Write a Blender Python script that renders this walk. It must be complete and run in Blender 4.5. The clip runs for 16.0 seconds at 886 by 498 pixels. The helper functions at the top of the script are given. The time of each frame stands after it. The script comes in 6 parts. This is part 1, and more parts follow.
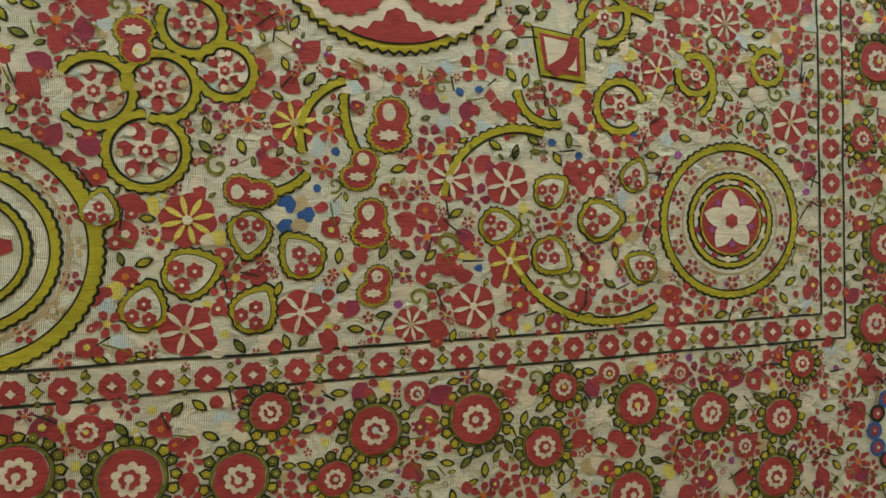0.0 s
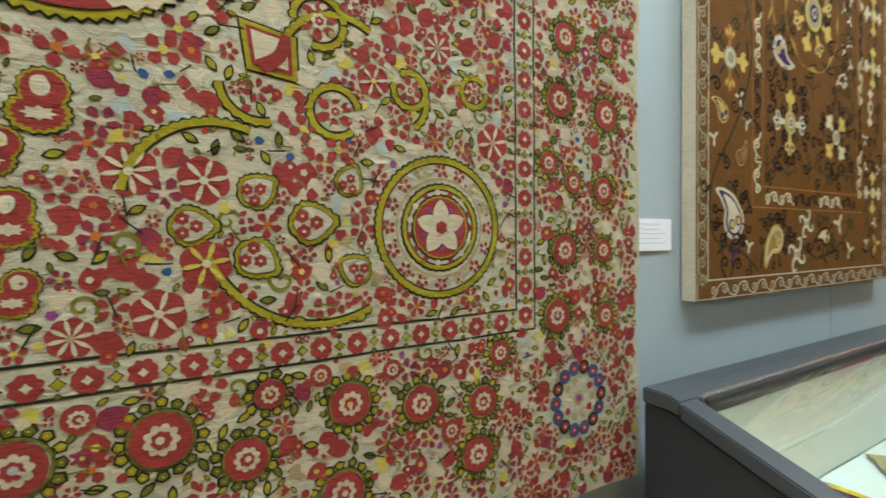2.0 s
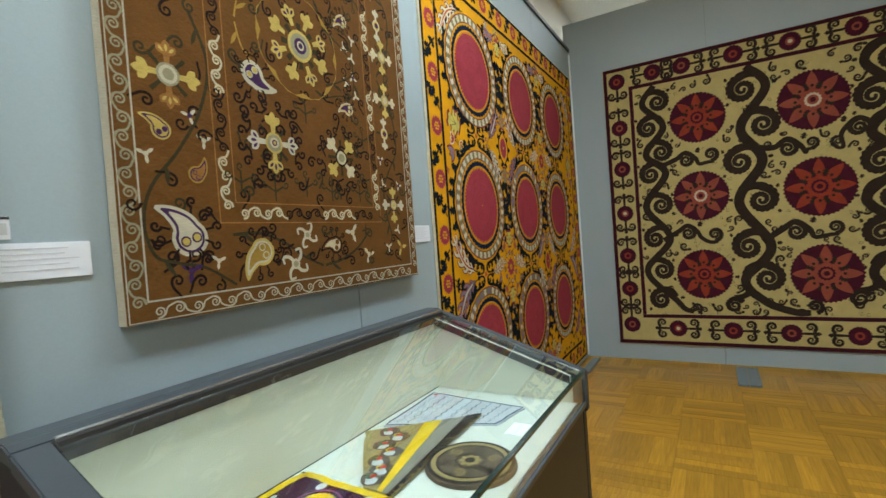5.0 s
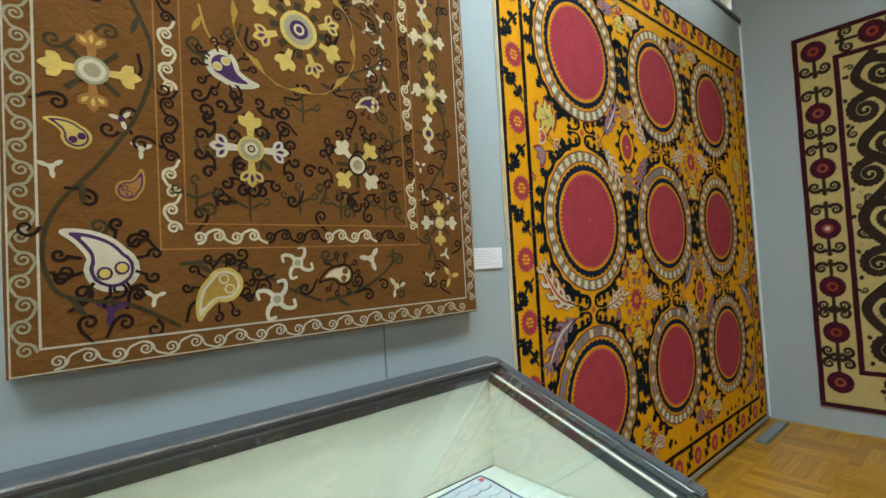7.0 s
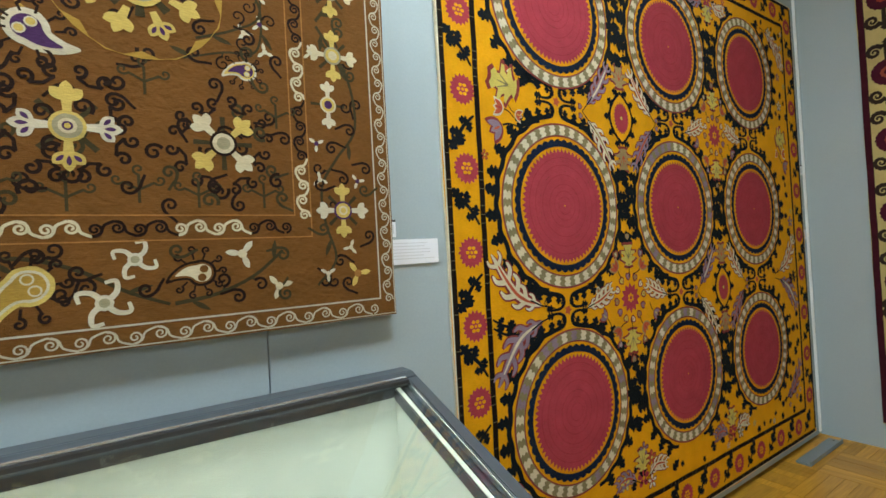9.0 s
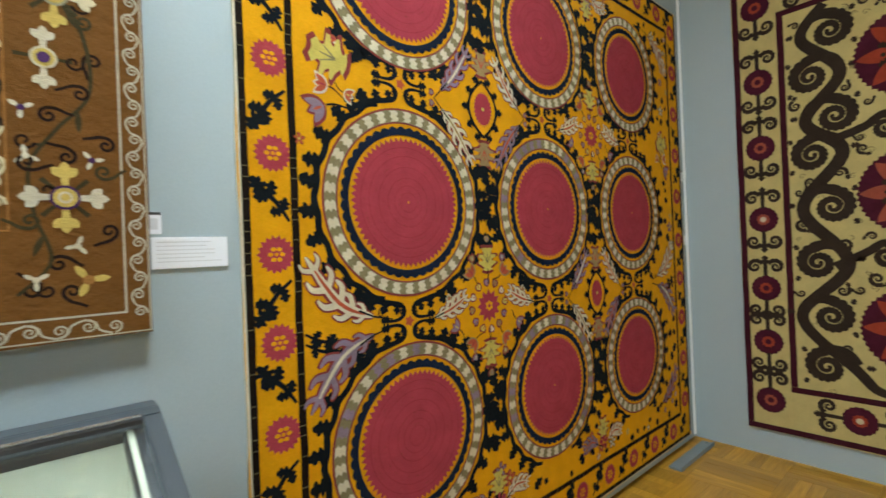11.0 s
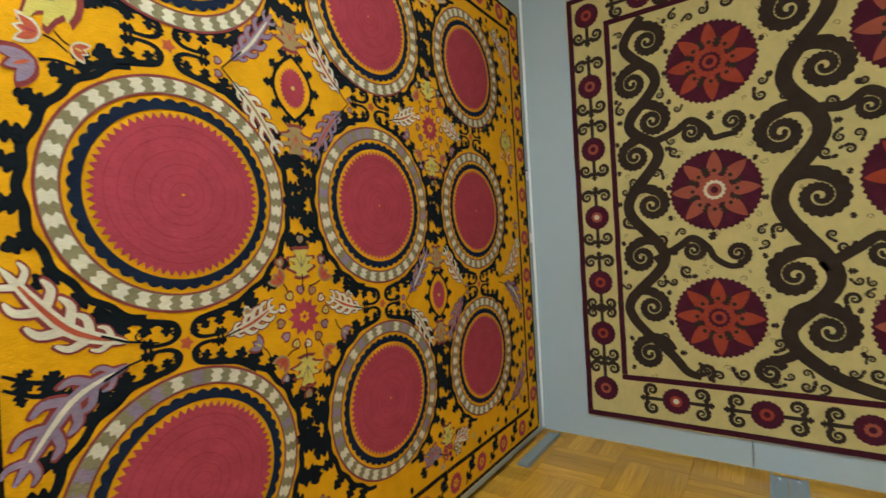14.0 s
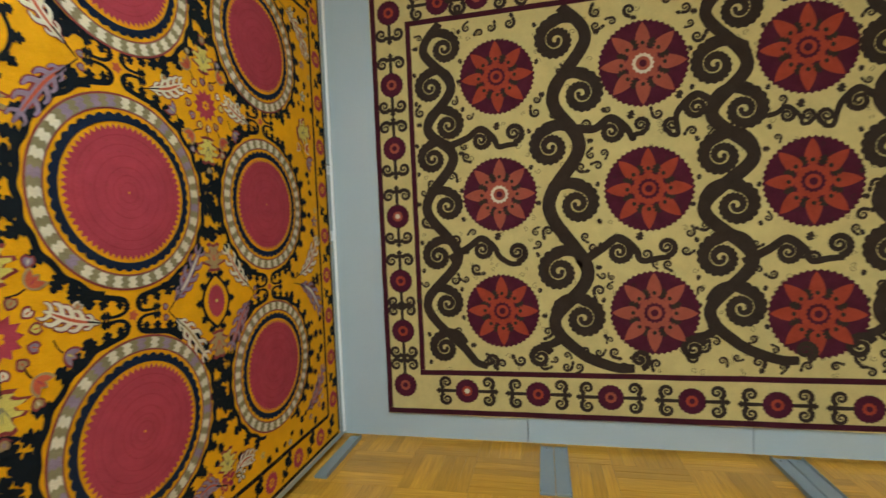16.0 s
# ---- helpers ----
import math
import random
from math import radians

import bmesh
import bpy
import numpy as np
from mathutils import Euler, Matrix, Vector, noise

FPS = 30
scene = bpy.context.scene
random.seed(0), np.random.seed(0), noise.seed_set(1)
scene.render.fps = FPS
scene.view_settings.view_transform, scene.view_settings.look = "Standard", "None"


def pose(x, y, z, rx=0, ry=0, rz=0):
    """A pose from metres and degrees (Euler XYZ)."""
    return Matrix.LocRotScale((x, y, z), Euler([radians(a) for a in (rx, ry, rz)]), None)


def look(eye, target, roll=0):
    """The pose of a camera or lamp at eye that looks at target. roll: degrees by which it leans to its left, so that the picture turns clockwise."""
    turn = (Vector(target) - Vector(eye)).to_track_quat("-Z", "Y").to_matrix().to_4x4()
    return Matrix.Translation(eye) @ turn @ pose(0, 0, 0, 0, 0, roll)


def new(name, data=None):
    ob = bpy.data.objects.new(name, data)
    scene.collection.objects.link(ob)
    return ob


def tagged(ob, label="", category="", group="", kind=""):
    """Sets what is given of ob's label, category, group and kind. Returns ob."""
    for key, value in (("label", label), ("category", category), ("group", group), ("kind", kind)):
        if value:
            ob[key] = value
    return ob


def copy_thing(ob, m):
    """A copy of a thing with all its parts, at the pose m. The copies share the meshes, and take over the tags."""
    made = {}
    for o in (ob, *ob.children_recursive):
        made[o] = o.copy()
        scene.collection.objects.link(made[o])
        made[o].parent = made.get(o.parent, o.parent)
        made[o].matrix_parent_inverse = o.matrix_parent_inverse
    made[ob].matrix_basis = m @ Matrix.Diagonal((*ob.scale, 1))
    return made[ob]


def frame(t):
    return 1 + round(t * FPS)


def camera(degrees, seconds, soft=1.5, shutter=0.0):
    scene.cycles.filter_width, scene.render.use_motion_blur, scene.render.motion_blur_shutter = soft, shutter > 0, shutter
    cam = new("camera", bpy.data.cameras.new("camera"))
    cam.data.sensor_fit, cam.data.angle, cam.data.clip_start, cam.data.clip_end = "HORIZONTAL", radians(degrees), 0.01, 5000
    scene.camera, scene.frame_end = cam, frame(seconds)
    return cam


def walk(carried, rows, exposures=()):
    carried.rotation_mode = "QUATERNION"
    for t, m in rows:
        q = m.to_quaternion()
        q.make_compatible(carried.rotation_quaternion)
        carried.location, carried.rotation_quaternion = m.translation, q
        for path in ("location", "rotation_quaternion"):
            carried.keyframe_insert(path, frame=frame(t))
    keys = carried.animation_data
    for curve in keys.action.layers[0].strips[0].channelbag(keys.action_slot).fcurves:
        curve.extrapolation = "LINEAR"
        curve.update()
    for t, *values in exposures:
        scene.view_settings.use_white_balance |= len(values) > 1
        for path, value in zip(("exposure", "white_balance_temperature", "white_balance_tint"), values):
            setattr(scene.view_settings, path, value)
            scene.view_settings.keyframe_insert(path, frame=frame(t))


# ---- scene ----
import itertools

cam = camera(87.5, 16.0, shutter=0.35)
PATH = [
    (0, (0.103, 0.132, 1.385), (0.43, 2.104, 1.351), -1.6),
    (0.5, (0.129, 0.127, 1.383), (0.508, 2.09, 1.304), -2.2),
    (1, (0.164, 0.129, 1.385), (0.769, 2.034, 1.306), -2.1),
    (1.5, (0.209, 0.117, 1.387), (1.053, 1.929, 1.335), -1.1),
    (2, (0.259, 0.085, 1.384), (1.264, 1.814, 1.342), -0.5),
    (2.5, (0.23, 0.077, 1.395), (1.56, 1.57, 1.378), -0.4),
    (2.6, (0.227, 0.063, 1.382), (1.626, 1.492, 1.39), -1.1),
    (3, (0.231, 0.022, 1.388), (1.861, 1.181, 1.394), -0.5),
    (3.5, (0.34, -0.127, 1.384), (2.04, 0.925, 1.457), -1.5),
    (4, (0.479, -0.276, 1.374), (2.23, 0.691, 1.386), -2.7),
    (4.2, (0.543, -0.299, 1.363), (2.336, 0.587, 1.354), -3.2),
    (6.3, (1.237, -0.582, 1.391), (2.686, 0.796, 1.419), -3.8),
    (6.5, (1.3, -0.548, 1.391), (2.707, 0.872, 1.459), -2.8),
    (7, (1.421, -0.441, 1.396), (2.71, 1.086, 1.462), -3.2),
    (7.5, (1.54, -0.432, 1.391), (2.756, 1.156, 1.396), -5.7),
    (8, (1.721, -0.509, 1.4), (2.848, 1.144, 1.425), -4.1),
    (8.2, (1.778, -0.541, 1.392), (2.919, 1.102, 1.408), -3.0),
    (10.3, (2.186, -0.432, 1.402), (3.194, 1.296, 1.445), -3.9),
    (10.5, (2.253, -0.466, 1.401), (3.37, 1.192, 1.438), -3.6),
    (11, (2.372, -0.542, 1.388), (3.68, 0.972, 1.395), -2.3),
    (11.5, (2.459, -0.526, 1.38), (3.942, 0.816, 1.388), -2.5),
    (12, (2.542, -0.436, 1.389), (4.042, 0.887, 1.409), -2.0),
    (12.5, (2.586, -0.402, 1.386), (4.067, 0.941, 1.396), -2.5),
    (13, (2.638, -0.475, 1.391), (4.21, 0.761, 1.405), -2.3),
    (13.5, (2.661, -0.534, 1.389), (4.216, 0.724, 1.413), -3.0),
    (14, (2.694, -0.57, 1.38), (4.334, 0.574, 1.362), -3.3),
    (14.5, (2.727, -0.608, 1.374), (4.465, 0.381, 1.31), -3.6),
    (15, (2.755, -0.635, 1.369), (4.569, 0.2, 1.26), -3.1),
    (15.5, (2.799, -0.605, 1.372), (4.677, 0.077, 1.291), -3.4),
    (16, (2.841, -0.596, 1.381), (4.795, -0.174, 1.311), -2.5),
]
walk(cam, [(t, look(eye, target, roll)) for t, eye, target, roll in PATH],
     exposures=[(0, -.30), (1.5, -.22), (2.5, -.16), (3.5, -.30), (4.2, -.44), (6.3, -.28), (7, -.20), (8, -.14), (10.5, -.04), (12.5, .02), (14.5, .16), (16, .24)])
LAMP_POWER = 44.0
# The first panel shows; the others are unseen, placed to balance the lighting.
LAMPS = [(6.5, -.28), (2.7, -.28), (.3, -.28), (-2.8, -.28), (1.8, -4.5)]

# ---- light ----
world = bpy.data.worlds.new("room_dusk")
world.use_nodes = True
world.node_tree.nodes["Background"].inputs["Color"].default_value = (0.75, 0.85, 1.0, 1)
world.node_tree.nodes["Background"].inputs["Strength"].default_value = 0.05
scene.world = world


# ---- materials ----
def material(name, colour, rough=0.6, metal=0.0, vary=0.12, scale=6.0, fine=90.0, bump=0.15, depth=0.002, spec=0.5):
    """A painted, woven or worn surface: colour that drifts at two scales and a fine relief."""
    m = bpy.data.materials.new(name)
    m.use_nodes = True
    nt = m.node_tree
    b = nt.nodes["Principled BSDF"]
    tc = nt.nodes.new("ShaderNodeTexCoord")
    n1 = nt.nodes.new("ShaderNodeTexNoise")
    n1.inputs["Scale"].default_value, n1.inputs["Detail"].default_value = scale, 4
    n2 = nt.nodes.new("ShaderNodeTexNoise")
    n2.inputs["Scale"].default_value, n2.inputs["Detail"].default_value = fine, 3
    for n in (n1, n2):
        nt.links.new(tc.outputs["Object"], n.inputs["Vector"])
    add = nt.nodes.new("ShaderNodeMath")
    add.operation = "ADD"
    nt.links.new(n1.outputs["Fac"], add.inputs[0])
    nt.links.new(n2.outputs["Fac"], add.inputs[1])
    ramp = nt.nodes.new("ShaderNodeMapRange")
    ramp.inputs["From Min"].default_value, ramp.inputs["From Max"].default_value = 0.6, 1.4
    ramp.inputs["To Min"].default_value, ramp.inputs["To Max"].default_value = 1 - vary, 1 + vary
    nt.links.new(add.outputs[0], ramp.inputs["Value"])
    mul = nt.nodes.new("ShaderNodeVectorMath")
    mul.operation = "SCALE"
    mul.inputs[0].default_value = colour
    nt.links.new(ramp.outputs[0], mul.inputs["Scale"])
    nt.links.new(mul.outputs[0], b.inputs["Base Color"])
    bp = nt.nodes.new("ShaderNodeBump")
    bp.inputs["Strength"].default_value, bp.inputs["Distance"].default_value = bump, depth
    nt.links.new(n2.outputs["Fac"], bp.inputs["Height"])
    nt.links.new(bp.outputs[0], b.inputs["Normal"])
    b.inputs["Roughness"].default_value, b.inputs["Metallic"].default_value = rough, metal
    b.inputs["Specular IOR Level"].default_value = spec
    return m


def thread(name, colour, vary=0.22, angle=0.0, pitch=950.0, crease=1.0):
    """Laid silk or wool stitches: short parallel ridges, broken up, with uneven dye."""
    m = bpy.data.materials.new(name)
    m.use_nodes = True
    nt = m.node_tree
    b = nt.nodes["Principled BSDF"]
    tc = nt.nodes.new("ShaderNodeTexCoord")
    mp = nt.nodes.new("ShaderNodeMapping")
    mp.inputs["Rotation"].default_value = (0, 0, angle)
    nt.links.new(tc.outputs["Object"], mp.inputs["Vector"])
    wv = nt.nodes.new("ShaderNodeTexWave")
    wv.inputs["Scale"].default_value, wv.inputs["Distortion"].default_value = pitch / 6.0, 3.0
    wv.inputs["Detail"].default_value, wv.inputs["Detail Scale"].default_value = 2, 1.5
    nt.links.new(mp.outputs[0], wv.inputs["Vector"])
    n1 = nt.nodes.new("ShaderNodeTexNoise")
    n1.inputs["Scale"].default_value, n1.inputs["Detail"].default_value = 14.0, 5
    nt.links.new(tc.outputs["Object"], n1.inputs["Vector"])
    st = nt.nodes.new("ShaderNodeMapping")
    st.inputs["Scale"].default_value = (60, 420, 60)
    st.inputs["Rotation"].default_value = (0, 0, angle)
    nt.links.new(tc.outputs["Object"], st.inputs["Vector"])
    n2 = nt.nodes.new("ShaderNodeTexNoise")
    n2.inputs["Scale"].default_value, n2.inputs["Detail"].default_value = 1.0, 2
    nt.links.new(st.outputs[0], n2.inputs["Vector"])
    add = nt.nodes.new("ShaderNodeMath")
    add.operation = "ADD"
    nt.links.new(n1.outputs["Fac"], add.inputs[0])
    nt.links.new(n2.outputs["Fac"], add.inputs[1])
    ramp = nt.nodes.new("ShaderNodeMapRange")
    ramp.inputs["From Min"].default_value, ramp.inputs["From Max"].default_value = 0.65, 1.35
    ramp.inputs["To Min"].default_value, ramp.inputs["To Max"].default_value = 1 - vary, 1 + vary
    nt.links.new(add.outputs[0], ramp.inputs["Value"])
    mul = nt.nodes.new("ShaderNodeVectorMath")
    mul.operation = "SCALE"
    mul.inputs[0].default_value = colour
    nt.links.new(ramp.outputs[0], mul.inputs["Scale"])
    nt.links.new(mul.outputs[0], b.inputs["Base Color"])
    hsum = nt.nodes.new("ShaderNodeMath")
    hsum.operation = "ADD"
    nt.links.new(wv.outputs["Fac"], hsum.inputs[0])
    nt.links.new(n2.outputs["Fac"], hsum.inputs[1])
    n3 = nt.nodes.new("ShaderNodeTexNoise")
    n3.inputs["Scale"].default_value, n3.inputs["Detail"].default_value, n3.inputs["Distortion"].default_value = 45.0, 6, 0.6
    nt.links.new(tc.outputs["Object"], n3.inputs["Vector"])
    cr = nt.nodes.new("ShaderNodeMath")
    cr.operation = "MULTIPLY_ADD"
    cr.inputs[1].default_value = 4.0 * crease
    nt.links.new(n3.outputs["Fac"], cr.inputs[0])
    nt.links.new(hsum.outputs[0], cr.inputs[2])
    bp = nt.nodes.new("ShaderNodeBump")
    bp.inputs["Strength"].default_value, bp.inputs["Distance"].default_value = 0.7, 0.0017
    nt.links.new(cr.outputs[0], bp.inputs["Height"])
    nt.links.new(bp.outputs[0], b.inputs["Normal"])
    b.inputs["Roughness"].default_value = 0.72
    b.inputs["Specular IOR Level"].default_value = 0.06
    return m


WALL = material("blue_grey_panel_paint", (0.335, 0.41, 0.45), 0.55, vary=0.04, scale=2.0, fine=160, bump=0.08, depth=0.001)
PLASTER = material("cream_plaster", (0.66, 0.63, 0.56), 0.8, vary=0.06, scale=1.5, fine=60, bump=0.2)
CEIL = material("ceiling_paint", (0.82, 0.81, 0.76), 0.8, vary=0.08, scale=1.2, fine=40, bump=0.2)
METAL = material("grey_painted_steel", (0.20, 0.245, 0.27), 0.4, vary=0.06, scale=8, bump=0.05)
ALU = material("pale_aluminium_strip", (0.85, 0.88, 0.9), 0.3, 0.1, vary=0.04)
GLASSEDGE = material("green_glass_edge", (0.012, 0.03, 0.026), 0.15, vary=0.1)
RAILM = material("black_rail", (0.02, 0.02, 0.022), 0.4, vary=0.1)
CHAR = material("charcoal_laminate", (0.023, 0.027, 0.035), 0.5, vary=0.1, scale=5, fine=200, bump=0.1, depth=0.0006)
CASEGREY = material("grey_case_frame", (0.052, 0.063, 0.075), 0.38, vary=0.06, scale=6, fine=150, bump=0.06, depth=0.0006)
LINING = material("cream_case_lining", (0.50, 0.51, 0.42), 0.85, vary=0.04, scale=3, fine=300, bump=0.15, depth=0.0008)
BASEBOARD = material("white_mount_sheet", (0.50, 0.55, 0.51), 0.7, vary=0.03)
CHROME = material("bright_trim", (0.75, 0.78, 0.8), 0.2, 0.9, vary=0.03)
PAPER = material("white_label_card", (0.76, 0.79, 0.86), 0.6, vary=0.02, fine=400, bump=0.02)
INK = material("grey_print", (0.58, 0.60, 0.65), 0.7, vary=0.05)
BLACKCARD = material("black_print", (0.03, 0.03, 0.03), 0.6)


def parquet_material(name, island):
    m = material(name, (0.42, 0.205, 0.055), 0.28, vary=0.0, scale=3, fine=120, bump=0.06, depth=0.001)
    nt = m.node_tree
    b = nt.nodes["Principled BSDF"]
    info = nt.nodes.new("ShaderNodeNewGeometry" if island else "ShaderNodeObjectInfo")
    chance = info.outputs["Random Per Island" if island else "Random"]
    tc = nt.nodes.new("ShaderNodeTexCoord")
    mp = nt.nodes.new("ShaderNodeMapping")
    mp.inputs["Scale"].default_value = (6, 95, 6)
    nt.links.new(tc.outputs["Object"], mp.inputs["Vector"])
    off = nt.nodes.new("ShaderNodeVectorMath")
    off.operation = "ADD"
    cmb = nt.nodes.new("ShaderNodeMath")
    cmb.operation = "MULTIPLY"
    cmb.inputs[1].default_value = 37.0
    nt.links.new(chance, cmb.inputs[0])
    nt.links.new(mp.outputs[0], off.inputs[0])
    nt.links.new(cmb.outputs[0], off.inputs[1])
    n = nt.nodes.new("ShaderNodeTexNoise")
    n.inputs["Scale"].default_value, n.inputs["Detail"].default_value = 1.0, 4
    nt.links.new(off.outputs[0], n.inputs["Vector"])
    r = nt.nodes.new("ShaderNodeValToRGB")
    r.color_ramp.elements[0].position, r.color_ramp.elements[0].color = 0.3, (0.39, 0.195, 0.022, 1)
    r.color_ramp.elements[1].position, r.color_ramp.elements[1].color = 0.72, (0.56, 0.305, 0.038, 1)
    nt.links.new(n.outputs["Fac"], r.inputs[0])
    hs = nt.nodes.new("ShaderNodeHueSaturation")
    vr = nt.nodes.new("ShaderNodeMapRange")
    vr.inputs["To Min"].default_value, vr.inputs["To Max"].default_value = 0.78, 1.2
    nt.links.new(chance, vr.inputs["Value"])
    nt.links.new(vr.outputs[0], hs.inputs["Value"])
    nt.links.new(r.outputs[0], hs.inputs["Color"])
    nt.links.new(hs.outputs[0], b.inputs["Base Color"])
    return m


PARQUET = parquet_material("oak_parquet", False)
PARQUET_REST = parquet_material("oak_parquet_rest", True)
JOINT = material("dark_parquet_joint", (0.20, 0.095, 0.025), 0.7)


def glass_material():
    m = bpy.data.materials.new("clear_glass")
    m.use_nodes = True
    b = m.node_tree.nodes["Principled BSDF"]
    b.inputs["Base Color"].default_value = (0.93, 0.98, 0.96, 1)
    b.inputs["Transmission Weight"].default_value, b.inputs["Roughness"].default_value, b.inputs["IOR"].default_value = 1.0, 0.0, 1.45
    return m


def glow_material(name, colour, strength):
    m = bpy.data.materials.new(name)
    m.use_nodes = True
    b = m.node_tree.nodes["Principled BSDF"]
    b.inputs["Base Color"].default_value = (0.8, 0.8, 0.8, 1)
    b.inputs["Emission Color"].default_value = (*colour, 1)
    b.inputs["Emission Strength"].default_value = strength
    return m


GLASS = glass_material()
LAMP_GLOW = glow_material("lamp_diffuser_glow", (0.86, 0.98, 1.0), LAMP_POWER)


# ---- mesh helpers ----
def mesh_ob(name, bm, mat, parent=None, label=""):
    me = bpy.data.meshes.new(name)
    bm.to_mesh(me)
    bm.free()
    for x in (mat if isinstance(mat, (list, tuple)) else [mat]):
        me.materials.append(x)
    ob = new(name, me)
    if parent:
        ob.parent = parent
    return tagged(ob, label)


def part(name, bm, mat, parent, label=""):
    return mesh_ob(name, bm, mat, parent, label)


def box(x0, x1, y0, y1, z0, z1, bevel=0.0, bm=None):
    """A box between the given faces, its edges eased."""
    b = bmesh.new()
    bmesh.ops.create_cube(b, size=1)
    for v in b.verts:
        v.co = Vector((x0 + (v.co.x + .5) * (x1 - x0), y0 + (v.co.y + .5) * (y1 - y0), z0 + (v.co.z + .5) * (z1 - z0)))
    if bevel:
        bmesh.ops.bevel(b, geom=b.edges[:], offset=bevel, segments=2, affect="EDGES")
    if bm is None:
        return b
    me = bpy.data.meshes.new("tmp")
    b.to_mesh(me)
    b.free()
    bm.from_mesh(me)
    bpy.data.meshes.remove(me)
    return bm


def prism(outline, axis, a, b, bevel=0.0):
    """A solid drawn out along x (axis 0) from an outline in y and z."""
    bm = bmesh.new()
    lo = [bm.verts.new((a, p[0], p[1])) for p in outline]
    hi = [bm.verts.new((b, p[0], p[1])) for p in outline]
    n = len(outline)
    bm.faces.new(lo)
    bm.faces.new(hi[::-1])
    for i in range(n):
        bm.faces.new((lo[i], hi[i], hi[(i + 1) % n], lo[(i + 1) % n]))
    bmesh.ops.recalc_face_normals(bm, faces=bm.faces[:])
    if bevel:
        bmesh.ops.bevel(bm, geom=bm.edges[:], offset=bevel, segments=2, affect="EDGES")
    return bm


def thing(name, label, category, group="", at=(0, 0, 0), kind=""):
    ob = new(name)
    ob.location = at
    ob.empty_display_size = 0.1
    return tagged(ob, label, category, group, kind)


# ---- large structure ----
WY, EX = 0.785, 5.765          # front faces of the long display wall and the end wall
CEILING_Z = 3.8
tagged(mesh_ob("ceiling", box(-5, 12, -7, 3, CEILING_Z, CEILING_Z + .2), CEIL), "cream painted ceiling with pale lamp panels", "ceiling", kind="structure")
tagged(mesh_ob("wall_north", box(-5, 12, 0.87, 1.07, 0, CEILING_Z), PLASTER), "cream plastered room wall above the display panels", "wall", kind="structure")
tagged(mesh_ob("wall_south", box(-5, 12, -7.2, -7, 0, CEILING_Z), PLASTER), "cream plastered room wall", "wall", kind="structure")
tagged(mesh_ob("wall_west", box(-5.2, -5, -7, .87, 0, CEILING_Z), PLASTER), "cream plastered room wall", "wall", kind="structure")
tagged(mesh_ob("wall_east", box(12, 12.2, -7, .87, 0, CEILING_Z), PLASTER), "cream plastered room wall", "wall", kind="structure")
floor = tagged(mesh_ob("floor", box(-5, 12, -7, .87, -.2, -.006), JOINT), "worn golden oak block parquet floor", "floor", kind="structure")

# display panels of the long wall, side by side with fine seams
def panel_wall(name, along_x, edges, face, back, z0, z1, label):
    root = tagged(new(name), label, "wall", kind="structure")
    for a, b in zip(edges, edges[1:]):
        lo, hi = min(a, b) + .0015, max(a, b) - .0015
        bm = box(lo, hi, face, back, z0, z1, .002) if along_x else box(face, back, lo, hi, z0, z1, .002)
        part("panel", bm, WALL, root)
    lo, hi = min(edges), max(edges)
    # Unseen sheet added to stop lamp light showing through the panel seams.
    part("seam_light_stop", box(lo, hi, back + .001, back + .006, z0, z1) if along_x else box(back + .001, back + .006, lo, hi, z0, z1), METAL, root, "added grey sheet that stops light through the seams")
    return root

panel_wall("wall_1", True, [-4.9, -2.6, -1.4, -.2, 1.0, 2.2, 3.4, 4.6, EX - .004], WY, .83, .03, 3.24, "blue-grey painted display panels in a long row")
panel_wall("wall_2", False, [WY + .045, -.46, -1.74, -3.0, -4.2], EX, EX + .045, .03, 3.52, "blue-grey painted display panels across the end")
rail = thing("picture_rail", "black metal hanging rail along the top of the panels", "rail")
part("rail_bar", box(-4.9, EX - .01, WY - .018, WY - .003, 3.225, 3.262, .003), RAILM, rail)
strip = thing("corner_strip", "bright aluminium strip down the panel corner", "trim", kind="structure")
part("strip_profile", box(EX - .028, EX - .004, WY - .014, WY - .0015, .05, 3.2, .003), ALU, strip)

# ---- lamps ----
def lamp_panel(x, y, group="ceiling lamp panels"):
    root = thing("ceiling_light", "lit white fluorescent panel set on the ceiling", "lamp", group, (x, y, CEILING_Z))
    bm = bmesh.new()
    L, W = .62, .30
    for a in ((-L, L, -W, -W + .02), (-L, L, W - .02, W), (-L, -L + .02, -W + .02, W - .02), (L - .02, L, -W + .02, W - .02)):
        box(*a, -.05, -.002, .003, bm)
    part("frame", bm, PAPER, root, "white metal frame")
    part("diffuser", box(-L + .021, L - .021, -W + .021, W - .021, -.042, -.012), LAMP_GLOW, root, "glowing white diffuser")
    return root

first = lamp_panel(*LAMPS[0])
# Unseen panels, added to light the hangings and the end wall.
for p in LAMPS[1:]:
    copy_thing(first, pose(p[0], p[1], CEILING_Z))

